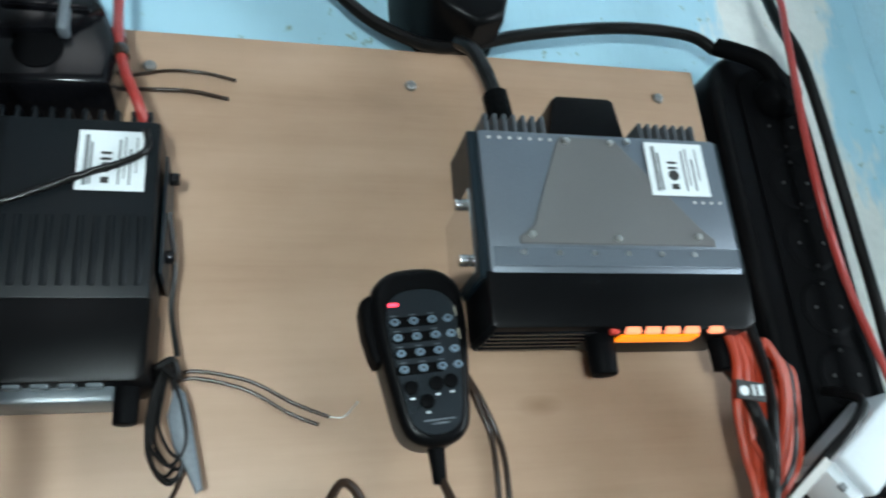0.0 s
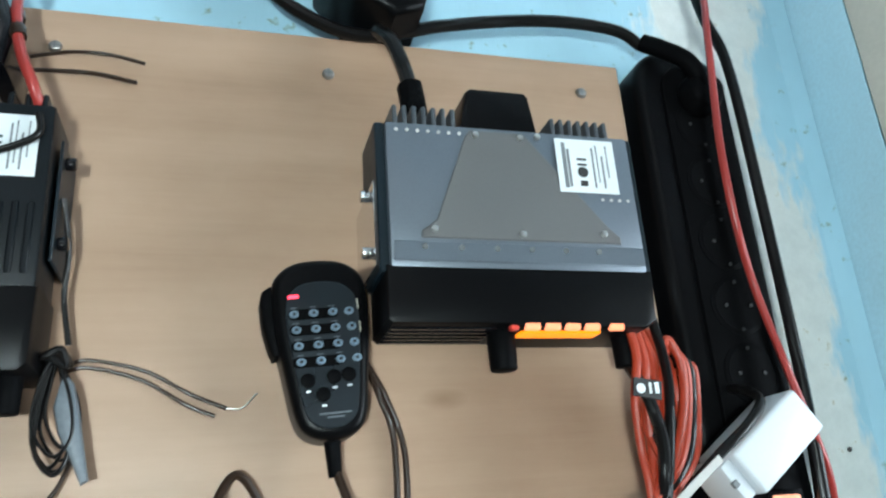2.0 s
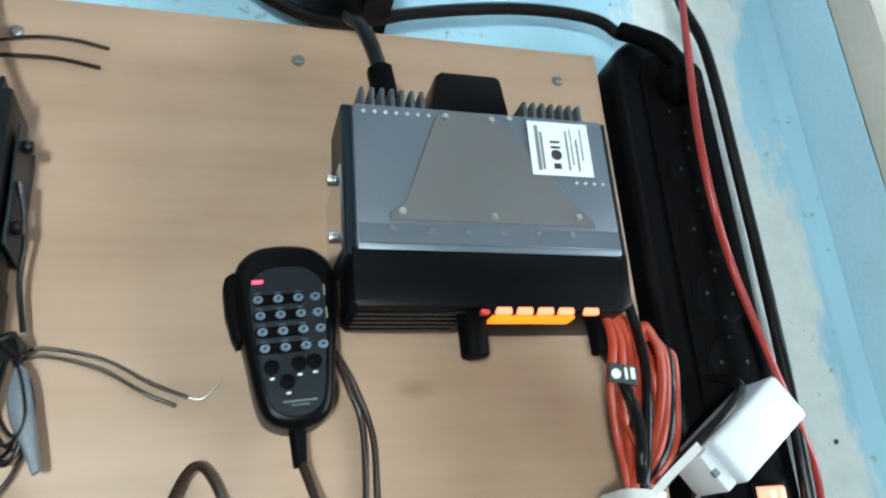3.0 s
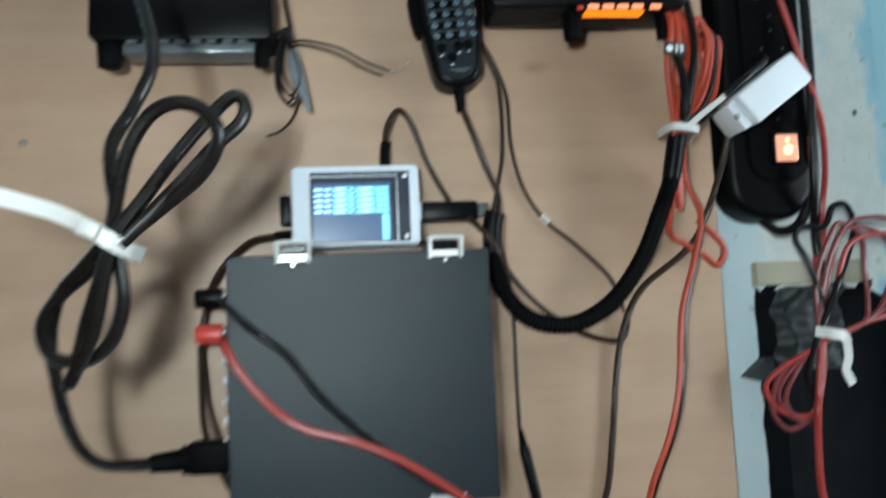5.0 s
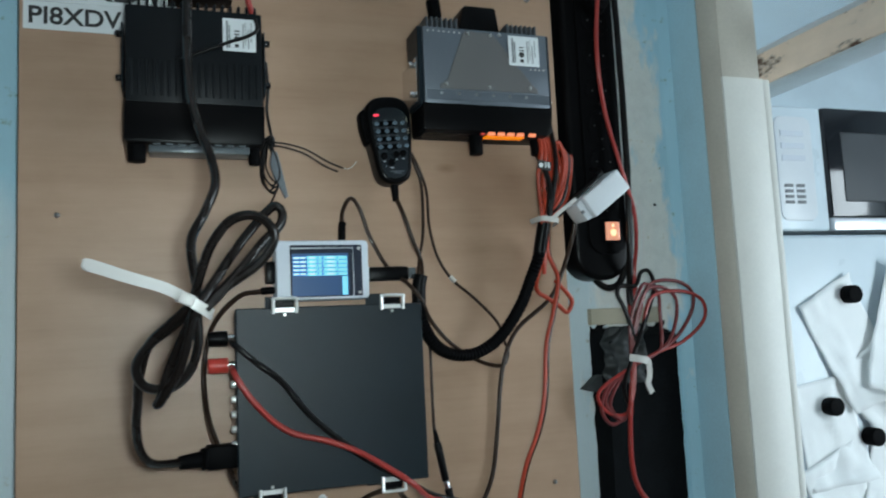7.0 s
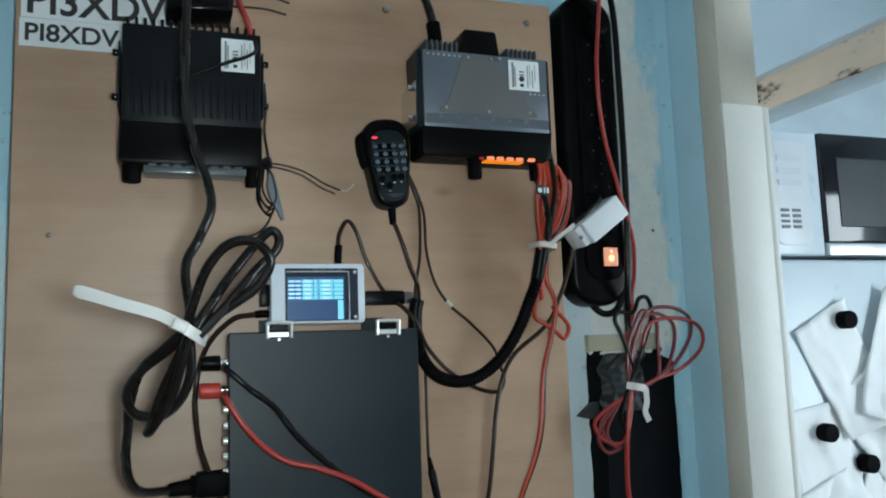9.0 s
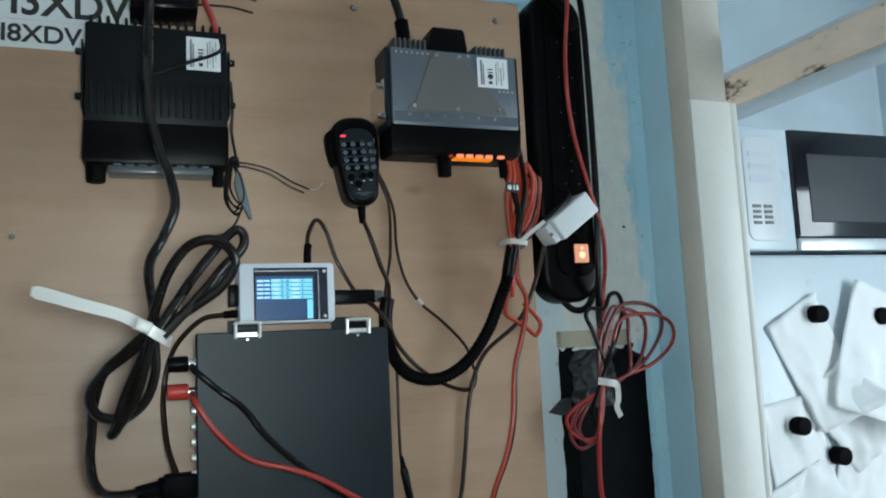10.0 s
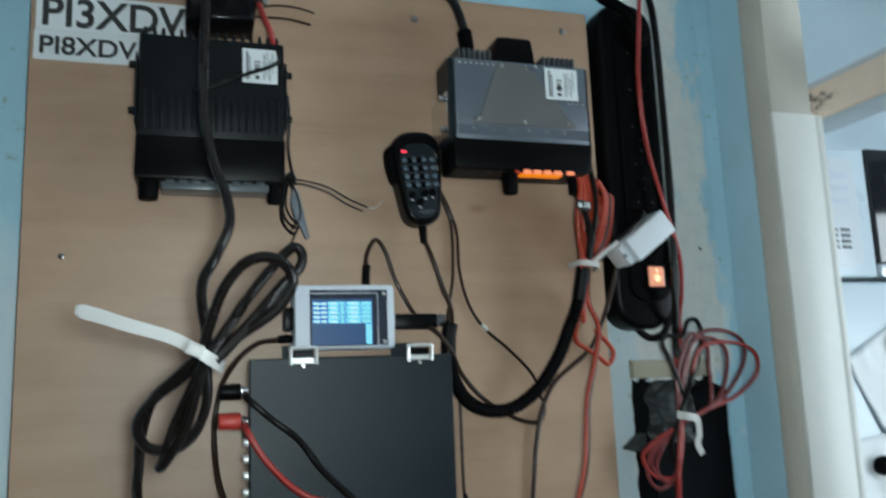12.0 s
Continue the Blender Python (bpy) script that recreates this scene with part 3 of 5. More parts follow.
# ---------- left-hand radio ----------
LY = -0.047
lradio = thing("base_radio", "black finned mobile radio with silver display, screwed to the board", "radio", (0, 0, 0))
part("chassis", bm_box(-0.1755, -0.041, LY, -0.006, 1.955, 2.056, 0.002), RADIO_BLACK, lradio, "black cast-metal case")
for i in range(18):
    part("rib", bm_box(-0.1715 + i * 0.0072, -0.1680 + i * 0.0072, LY - 0.0006, LY + 0.0005, 1.962, 2.000, 0.0008, 1), RADIO_BLACK, lradio)
for i in range(16):
    part("fin", bm_box(-0.172 + i * 0.0082, -0.1692 + i * 0.0082, LY + 0.003, -0.010, 2.054, 2.064, 0.0007, 1), RADIO_BLACK, lradio)
label_with_print(lradio, -0.081, -0.0475, LY - 0.0003, 2.0135, 2.0485)
part("front_panel", bm_prism([(-0.1765, 1.9565), (-0.1775, 1.918), (-0.174, 1.914), (-0.045, 1.914), (-0.0405, 1.918), (-0.040, 1.9565)], LY - 0.001, -0.006, 0.0025), BLACK_SATIN, lradio, "black plastic front panel")
part("display_strip", bm_box(-0.1545, -0.0555, LY + 0.008, -0.012, 1.9065, 1.9145, 0.0015), LCD_SILVER, lradio, "silver display strip")
for i in range(8):
    part("key", bm_box(-0.150 + i * 0.0118, -0.1425 + i * 0.0118, LY + 0.001, LY + 0.006, 1.9120, 1.9150, 0.0007, 1), LCD_SILVER, lradio)
part("volume_knob", bm_cyl((-0.1655, LY + 0.014, 1.915), (-0.1655, LY + 0.014, 1.897), 0.0095, 0.0088, 22, 0.0015), BLACK_MATT, lradio)
part("squelch_knob", bm_cyl((-0.0505, LY + 0.014, 1.915), (-0.0505, LY + 0.014, 1.896), 0.0062, 0.0056, 22, 0.0012), BLACK_MATT, lradio)
for side, bx in ((-1, -0.1785), (1, -0.038)):
    br = part("bracket_cheek", bm_box(bx - 0.0008, bx + 0.0008, -0.038, 0.0, 1.972, 2.040, 0.0004, 1), BLACK_METAL, lradio, "black steel bracket")
    for bz in (1.984, 2.030):
        part("bracket_screw", bm_cyl((bx + side * 0.001, -0.030, bz), (bx + side * 0.0065, -0.030, bz), 0.0036, seg=14, bevel=0.0008), BLACK_GLOSS, br)
part("bracket_back", bm_box(-0.177, -0.039, -0.006, -0.0003, 1.980, 2.034), BLACK_METAL, lradio)

plug_box = thing("plug_adapter", "glossy black plug adapter above the black radio", "adapter", (-0.101, 0, 2.075))
part("body", bm_prism([(-0.034, 0.000), (0.032, 0.004), (0.035, 0.030), (0.022, 0.062), (0.012, 0.075), (-0.034, 0.070)], -0.046, 0.0, 0.006, 3), BLACK_GLOSS, plug_box)
part("flap", bm_prism([(-0.034, 0.030), (0.010, 0.034), (0.026, 0.050), (0.014, 0.066), (-0.034, 0.062)], -0.052, -0.044, 0.003, 2), BLACK_GLOSS, plug_box)
part("clip", bm_box(0.004, 0.010, -0.056, -0.046, 0.030, 0.060, 0.002), TAPE_GREY, plug_box)
part("ridge", bm_box(-0.026, 0.020, -0.055, -0.044, 0.044, 0.052, 0.002), BLACK_GLOSS, plug_box)
part("recess", bm_cyl((-0.006, -0.0475, 0.024), (-0.006, -0.044, 0.024), 0.013, seg=24, bevel=0.001), BLACK_MATT, plug_box)

# ---------- hand microphone ----------
mic = thing("hand_microphone", "black hand microphone with keypad, hung on the board", "microphone", (0, 0, 0))
MT = pose(0.1005, 0, 1.930, 0, -5.0, 0)


def mic_part(name, bm, mat, parent=None, label=""):
    bmesh.ops.transform(bm, matrix=MT, verts=bm.verts)
    return part(name, bm, mat, parent or mic, label)


outline = [(-0.021, 0.044), (-0.010, 0.0495), (0.010, 0.0495), (0.021, 0.044), (0.0262, 0.034), (0.0258, 0.010), (0.0225, -0.016), (0.0195, -0.036), (0.0150, -0.045), (0.006, -0.0495), (-0.006, -0.0495), (-0.0150, -0.045), (-0.0195, -0.036), (-0.0225, -0.016), (-0.0258, 0.010), (-0.0262, 0.034)]
def smooth_ring(pts, n=4):
    """The outline rounded through its points."""
    out, k = [], len(pts)
    for i in range(k):
        a, b, c, d = [Vector(pts[(i + s) % k]) for s in (-1, 0, 1, 2)]
        for j in range(n):
            t = j / n
            v = 0.5 * ((2 * b) + (c - a) * t + (2 * a - 5 * b + 4 * c - d) * t * t + (3 * b - a - 3 * c + d) * t ** 3)
            out.append((v.x, v.y))
    return out


outline = smooth_ring(outline)
shell = mic_part("shell", bm_prism(outline, -0.031, -0.006, 0.0060, 5), BLACK_SATIN)
mic_part("back_hook", bm_cyl((0, -0.006, 0.02), (0, 0.0, 0.02), 0.007, seg=18), BLACK_MATT)
mic_part("keypad_plate", bm_prism([(x * 0.74, z * 0.80 - 0.004) for x, z in outline], -0.0316, -0.030, 0.0004, 1), KEY_PLATE, shell)
for r in range(4):
    mic_part("key_rail", bm_prism(rounded(-0.0185, 0.0085, 0.0150 - r * 0.0088, 0.0208 - r * 0.0088, 0.0026, 3), -0.0322, -0.031, 0.0003, 1), BLACK_MATT, shell)
    for c in range(4):
        kx = -0.0155 + c * 0.0105 - (0.0015 if c == 3 else 0) + r * 0.0005
        mic_part("key", bm_prism([(kx + 0.0026 * math.cos(a * 0.524), 0.0180 - r * 0.0088 + 0.0021 * math.sin(a * 0.524)) for a in range(12)], -0.0334, -0.0315, 0.0004, 1), RUBBER_BLUE, shell, "")
        mic_part("key_mark", bm_box(kx - 0.0009, kx + 0.0009, -0.0337, -0.0333, 0.0172 - r * 0.0088, 0.0188 - r * 0.0088), KEY_PLATE, shell)
        if c < 3:
            mic_part("legend", bm_box(kx - 0.0017, kx + 0.0017, -0.0319, -0.0315, 0.0215 - r * 0.0088, 0.0221 - r * 0.0088), TAPE_GREY, shell)
for kx, kz in ((-0.0115, -0.0185), (0.0025, -0.0175), (0.0105, -0.0170), (-0.004, -0.0265)):
    mic_part("function_key", bm_cyl((kx, -0.0338, kz), (kx, -0.0312, kz), 0.0040, seg=16, bevel=0.0008), BLACK_MATT, shell)
    mic_part("key_legend", bm_box(kx - 0.0012, kx + 0.0012, -0.0320, -0.0315, kz - 0.0062, kz - 0.0052), LABEL_WHITE, shell)
for kz in (0.0190, 0.0060):
    mic_part("side_legend", bm_box(0.0195, 0.0202, -0.0312, -0.0300, kz, kz + 0.0060), MASK_TAPE, shell)
for lx0, lx1, lz in ((-0.007, 0.010, -0.0365), (-0.003, 0.006, -0.0385)):
    mic_part("print_bar", bm_box(lx0, lx1, -0.0320, -0.0315, lz - 0.0005, lz + 0.0005), TAPE_GREY, shell)
mic_part("status_light", bm_box(-0.0178, -0.0122, -0.0325, -0.0312, 0.0272, 0.0289, 0.0003, 1), LED_RED, shell, "lit red status light")
mic_part("talk_bar", bm_prism([(-0.0225, 0.0375), (-0.0270, 0.0370), (-0.0310, 0.0345), (-0.0325, 0.0290), (-0.0320, 0.0150), (-0.0295, 0.0020), (-0.0275, -0.0030), (-0.0225, -0.0020)], -0.0265, -0.011, 0.003, 3), BLACK_MATT, None, "black talk bar")
mic_part("strain_relief", bm_cyl((0, -0.018, -0.047), (0, -0.016, -0.068), 0.0048, 0.0036, 16, 0.0006), BLACK_MATT)

# ---------- power supply ----------
PY = -0.067
psu = thing("power_supply", "black enamelled steel power supply clipped to the board", "power supply", (0, 0, 0))
part("case", bm_box(-0.0725, 0.1125, PY + 0.004, -0.006, 1.567, 1.7425, 0.001, 1), BLACK_METAL, psu)
part("cover", bm_box(-0.0755, 0.1155, PY, PY + 0.0065, 1.5645, 1.7455, 0.0012, 1), BLACK_METAL, psu, "flat black cover")
for cx, cz, up in ((-0.0275, 1.7435, 1), (0.083, 1.7435, 1), (-0.0435, 1.5665, -1), (0.0775, 1.5665, -1)):
    clip = part("clip", join(bm_box(cx - 0.0125, cx + 0.0125, -0.052, -0.002, cz + up * 0.002 - 0.0008, cz + up * 0.002 + 0.0008), bm_box(cx - 0.0125, cx + 0.0125, -0.0022, -0.0006, min(cz, cz + up * 0.016), max(cz, cz + up * 0.016))), BLACK_METAL, psu)
    wire = [(cx - 0.0115, -0.0690, cz - up * 0.004), (cx - 0.0115, -0.0705, cz + up * 0.008), (cx - 0.0105, -0.0705, cz + up * 0.0105), (cx + 0.0105, -0.0705, cz + up * 0.0105), (cx + 0.0115, -0.0705, cz + up * 0.008), (cx + 0.0115, -0.0690, cz - up * 0.004)]
    part("bail", bm_tube(wire, 0.0016, 8, 4), BAIL, clip, "bright wire bail")
    part("latch_body", bm_box(cx - 0.0092, cx + 0.0092, -0.0685, -0.052, min(cz + up * 0.0020, cz + up * 0.0086), max(cz + up * 0.0020, cz + up * 0.0086), 0.001, 1), BLACK_GLOSS, clip, "black latch body")
    part("latch_tab", bm_box(cx - 0.0095, cx + 0.0095, -0.0690, -0.0675, min(cz - up * 0.003, cz + up * 0.0015), max(cz - up * 0.003, cz + up * 0.0015), 0.0004, 1), BAIL, clip)
    part("rivet", bm_cyl((cx, PY - 0.0016, cz - up * 0.0055), (cx, PY, cz - up * 0.0055), 0.0014, seg=12), ZINC, clip)
for tz, mat, lab in ((1.717, BLACK_SATIN, "black binding post"), (1.6905, RED_CAP, "red binding post")):
    post = part("binding_post", bm_cyl((-0.0815, -0.045, tz), (-0.101, -0.045, tz), 0.0078, 0.0072, 18, 0.0012), mat, psu, lab)
    part("collar", bm_cyl((-0.0725, -0.045, tz), (-0.0815, -0.045, tz), 0.0045, seg=14), CHROME, post)
for i in range(5):
    part("panel_screw", bm_cyl((-0.0725, -0.056, 1.672 - i * 0.0145), (-0.0800, -0.056, 1.672 - i * 0.0145), 0.0034, seg=12, bevel=0.0006), BAIL, psu)
part("mains_inlet", bm_box(-0.0745, -0.0725, -0.064, -0.040, 1.590, 1.617, 0.0005, 1), BLACK_MATT, psu)

# ---------- small hotspot with a screen ----------
hs = thing("hotspot_box", "pale grey box with lit screen above the power supply", "electronic device", (0, 0, 0))
HY = -0.034
case = part("case", bm_prism(rounded(-0.031, 0.068, 1.7535, 1.8165, 0.0045, 4), HY, -0.004, 0.0022), CASE_GREY, hs, "pale grey plastic case")
scr = part("screen", bm_box(-0.0165, 0.0605, HY - 0.0006, HY + 0.002, 1.7565, 1.8115, 0.0005, 1), BEZEL_DARK, hs, "dark glass screen with unreadable rows")
part("screen_rim", bm_tube([(0.0505, HY - 0.0012, 1.757), (0.0505, HY - 0.0012, 1.808), (-0.0155, HY - 0.0012, 1.808)], 0.0006, 6, 1), SILVER, scr)
part("lit_area", bm_box(-0.0145, 0.0455, HY - 0.0009, HY - 0.0004, 1.7575, 1.8025), LCD_NAVY, scr)
for i in range(5):
    z = 1.7995 - i * 0.0043
    part("text_field", bm_box(-0.0138, 0.0010, HY - 0.0012, HY - 0.0008, z - 0.0034, z), LCD_BLUE, scr)
    part("text_field", bm_box(0.0014, 0.0440, HY - 0.0012, HY - 0.0008, z - 0.0034, z), LCD_CYAN, scr)
    for a, b in ((-0.0130, -0.0070), (-0.0055, -0.0005), (0.0035, 0.0095), (0.0225, 0.0300)):
        part("text_bar", bm_box(a, b, HY - 0.0015, HY - 0.0011, z - 0.0025, z - 0.0010), LCD_PALE, scr)
    for a, b in ((0.0115, 0.0135), (0.0165, 0.0195), (0.0325, 0.0345)):
        part("text_bar", bm_box(a, b, HY - 0.0015, HY - 0.0011, z - 0.0028, z - 0.0008), LCD_BLUE, scr)
part("side_column", bm_box(0.0385, 0.0440, HY - 0.0012, HY - 0.0008, 1.7580, 1.7775), LCD_CYAN, scr)
for i in range(4):
    part("tick", bm_box(0.0125 + i * 0.0085, 0.0175 + i * 0.0085, HY - 0.0012, HY - 0.0005, 1.8090, 1.8104), LCD_SILVER, scr)
for sz in (1.7600, 1.8075):
    part("corner_screw", bm_cyl((0.0572, HY - 0.0014, sz), (0.0572, HY - 0.0004, sz), 0.0018, seg=12), ZINC, hs)
part("card_tab", bm_box(-0.0405, -0.031, -0.028, -0.010, 1.7725, 1.7955, 0.0015), BLACK_SATIN, hs)
dongle = thing("usb_stick", "black adapter stick plugged into the hotspot box", "adapter", (0, 0, 0))
part("stick", bm_box(0.0700, 0.1150, -0.026, -0.012, 1.7725, 1.7880, 0.002), BLACK_SATIN, dongle)
part("collar", bm_box(0.0680, 0.0700, -0.025, -0.013, 1.7735, 1.7870), SILVER, dongle)
part("tip", bm_box(0.1150, 0.1240, -0.024, -0.014, 1.7740, 1.7865, 0.0005, 1), CHROME, dongle)

# ---------- power strip ----------
SY = -0.006
strip = thing("power_strip", "long black socket strip with a lit rocker switch, on the wall", "power strip", (0, 0, 0))
body = part("body", bm_prism(rounded(0.3355, 0.4135, 1.768, 2.168, 0.034, 8), SY, WALL_Y, 0.008, 3), BLACK_SATIN, strip)
part("side_bevel", bm_prism(rounded(0.3545, 0.4085, 1.80, 2.150, 0.02, 6), SY - 0.003, SY + 0.002, 0.002, 2), BLACK_MATT, strip)
for i in range(6):
    sz = 2.100 - i * 0.046
    sock = part("socket", bm_cyl((0.381, SY - 0.0035, sz), (0.381, SY, sz), 0.0205, seg=28, bevel=0.0003), BLACK_MATT, strip)
    part("well", bm_cyl((0.381, SY - 0.0038, sz), (0.381, SY - 0.0034, sz), 0.0175, seg=28), BLACK_MATT, sock)
    for dx, dz in ((-0.0095, 0.0), (0.0095, 0.0), (0.0, 0.0165), (0.0, -0.0165)):
        part("contact", bm_cyl((0.381 + dx, SY - 0.0046, sz + dz), (0.381 + dx, SY - 0.0034, sz + dz), 0.0013, seg=8), PRINT_BLACK, sock)
rock = part("rocker_switch", bm_box(0.3765, 0.3955, SY - 0.0075, SY, 1.8165, 1.8395, 0.0015), SWITCH_GLOW, strip, "glowing orange rocker switch")
part("neon_spot", bm_cyl((0.386, SY - 0.0079, 1.826), (0.386, SY - 0.0070, 1.826), 0.0042, seg=14), ROCKER_LAMP, rock)
part("rocker_mark", bm_box(0.3845, 0.3875, SY - 0.0079, SY - 0.0072, 1.833, 1.8365), ROCKER_LAMP, rock)
part("switch_frame", join(bm_box(0.3735, 0.3765, SY - 0.005, SY, 1.8135, 1.8425), bm_box(0.3955, 0.3985, SY - 0.005, SY, 1.8135, 1.8425), bm_box(0.3765, 0.3955, SY - 0.005, SY, 1.8135, 1.8165), bm_box(0.3765, 0.3955, SY - 0.005, SY, 1.8395, 1.8425)), BLACK_GLOSS, strip)
plug = thing("mains_plug", "black angled mains plug in the socket strip", "plug", (0, 0, 0))
part("body", bm_cyl((0.381, SY - 0.004, 2.122), (0.381, SY - 0.022, 2.122), 0.018, 0.013, 26, 0.004), BLACK_MATT, plug)
part("neck", bm_tube([(0.381, -0.022, 2.122), (0.370, -0.024, 2.143), (0.356, -0.016, 2.158), (0.345, -0.008, 2.168)], 0.0068, 12, 6), BLACK_MATT, plug)

adp = thing("white_adapter", "white plug-in adapter set askew in the socket strip", "adapter", (0.355, -0.030, 1.868))
AM = pose(0, 0, 0, 0, -36, 0)
part("body", bm_box(-0.030, 0.031, -0.026, 0.012, -0.0145, 0.0145, 0.003, 3, AM), WHITE_PLASTIC, adp)
part("nose", bm_box(-0.039, -0.030, -0.020, 0.012, -0.0125, 0.0125, 0.002, 2, AM), WHITE_PLASTIC, adp)
part("slot", bm_box(-0.0400, -0.036, -0.0215, -0.0185, -0.002, 0.002, 0.0005, 1, AM), PRINT_GREY, adp)
part("pin_block", bm_box(-0.015, 0.028, 0.012, 0.022, -0.013, 0.013, 0.001, 1, AM), BLACK_MATT, adp)

wart = thing("power_adapter", "black plug-in power adapter on the wall above the board", "adapter", (0.143, 0.0, 2.192))
part("body", bm_prism([(-0.040, 0.004), (-0.015, -0.030), (0.006, -0.043), (0.026, -0.035), (0.032, -0.012), (0.032, 0.05), (-0.040, 0.05)], -0.036, 0.030, 0.006, 3), BLACK_SATIN, wart)
part("rib", bm_box(-0.030, 0.026, -0.039, -0.034, -0.010, 0.0, 0.002), BLACK_GLOSS, wart)

# ---------- cables ----------
cable("adapter_cable", [(0.139, -0.02, 2.145), (0.146, -0.030, 2.130), (0.153, -0.034, 2.105), (0.155, -0.036, 2.085)], 0.0050, BLACK_PVC, "black cord from the adapter to the grey radio")
cable("cord_plug", [(0.1545, -0.036, 2.094), (0.156, -0.037, 2.080), (0.1565, -0.038, 2.066)], 0.0082, BLACK_MATT, "moulded black plug in the back of the grey radio")
cable("extension_cable", xz(-0.004, (0.040, 2.215), (0.070, 2.181), (0.092, 2.164), (0.122, 2.152), (0.150, 2.154), (0.188, 2.166), (0.246, 2.178), (0.292, 2.182), (0.329, 2.179), (0.346, 2.168)), 0.0046, BLACK_PVC, "thick black mains cord along the top of the board")
cable("mains_cable", [(-0.1080, -0.1000, 2.3000), (-0.1130, -0.1100, 2.1600), (-0.1165, -0.1250, 2.0550), (-0.1180, -0.1350, 2.0000), (-0.1170, -0.1450, 1.9450), (-0.1100, -0.1550, 1.9050), (-0.1005, -0.1650, 1.8750), (-0.0975, -0.1750, 1.8480), (-0.1070, -0.1800, 1.8220), (-0.1180, -0.1840, 1.7960), (-0.1139, -0.1850, 1.7494), (-0.1285, -0.1773, 1.7326), (-0.1511, -0.1709, 1.7148), (-0.1618, -0.1665, 1.6974), (-0.1557, -0.1650, 1.6813), (-0.1369, -0.1665, 1.6782), (-0.1215, -0.1709, 1.6896), (-0.1134, -0.1773, 1.7122), (-0.1142, -0.1850, 1.7398)], 0.0041, COIL_PVC, "thick dark brown mains cord coiled on the board")
cable("mains_cord_loop", [(-0.1181, -0.1850, 1.7439), (-0.1112, -0.1946, 1.7694), (-0.1027, -0.2030, 1.7927), (-0.0894, -0.2092, 1.8103), (-0.0741, -0.2126, 1.8159), (-0.0601, -0.2126, 1.8111), (-0.0531, -0.2092, 1.7974), (-0.0635, -0.2030, 1.7789), (-0.0852, -0.1946, 1.7633), (-0.1079, -0.1850, 1.7486)], 0.0041, COIL_PVC, "loop of thick dark brown mains cord")
cable("mains_cord_loop", [(-0.1131, -0.2000, 1.7441), (-0.0984, -0.1938, 1.7661), (-0.0815, -0.1884, 1.7916), (-0.0609, -0.1844, 1.8174), (-0.0489, -0.1823, 1.8285), (-0.0426, -0.1823, 1.8230), (-0.0452, -0.1844, 1.8116), (-0.0598, -0.1884, 1.7966), (-0.0792, -0.1938, 1.7730), (-0.1084, -0.2000, 1.7409)], 0.0041, COIL_PVC, "loop of thick dark brown mains cord")
cable("mains_cord_loop", [(-0.1145, -0.1950, 1.7435), (-0.1251, -0.1833, 1.7199), (-0.1355, -0.1739, 1.6952), (-0.1426, -0.1687, 1.6720), (-0.1457, -0.1687, 1.6658), (-0.1408, -0.1739, 1.6720), (-0.1271, -0.1833, 1.6967), (-0.1159, -0.1950, 1.7403)], 0.0041, COIL_PVC, "loop of thick dark brown mains cord")
cable("mains_lead", [(-0.1200, -0.1860, 1.7442), (-0.1356, -0.1780, 1.7300), (-0.1516, -0.1700, 1.7147), (-0.1594, -0.1600, 1.6901), (-0.1616, -0.1450, 1.6672), (-0.1636, -0.1250, 1.6428), (-0.1608, -0.1040, 1.6198), (-0.1502, -0.0880, 1.6071), (-0.1270, -0.0660, 1.6030)], 0.0041, COIL_PVC, "thick dark brown mains lead to the power supply")
inlet = thing("inlet_plug", "black moulded plug in the power supply's inlet", "plug", (0, 0, 0))
part("sleeve", bm_cyl((-0.1290, -0.066, 1.6030), (-0.108, -0.060, 1.6035), 0.0062, 0.0078, 16, 0.0008), BLACK_MATT, inlet)
part("collar", bm_cyl((-0.1085, -0.060, 1.6035), (-0.105, -0.059, 1.6035), 0.0105, seg=18, bevel=0.001), BLACK_MATT, inlet)
part("body", bm_box(-0.105, -0.0745, -0.064, -0.042, 1.5925, 1.6150, 0.003), BLACK_MATT, inlet)


def strap(line, width, thick, tip=False):
    """A flat strap along a line, upright to the board; tip: its far end is rounded off."""
    bm = bmesh.new()
    pts = spline(line, 6)
    rows = []
    for i, p in enumerate(pts):
        d = (pts[min(i + 1, len(pts) - 1)] - pts[max(i - 1, 0)]).normalized()
        n = Vector((0, -1, 0)) - d * d.dot(Vector((0, -1, 0)))
        n.normalize()
        s = d.cross(n)
        w = width * ((0.55, 0.9)[len(pts) - 1 - i] if tip and i > len(pts) - 3 else 1.0)
        rows.append([bm.verts.new(p + s * a * w / 2 + n * b * thick / 2) for a, b in ((-1, -1), (1, -1), (1, 1), (-1, 1))])
    for a, b in zip(rows, rows[1:]):
        for k in range(4):
            bm.faces.new((a[k], a[(k + 1) % 4], b[(k + 1) % 4], b[k]))
    bm.faces.new(rows[0])
    bm.faces.new(rows[-1])
    return bm


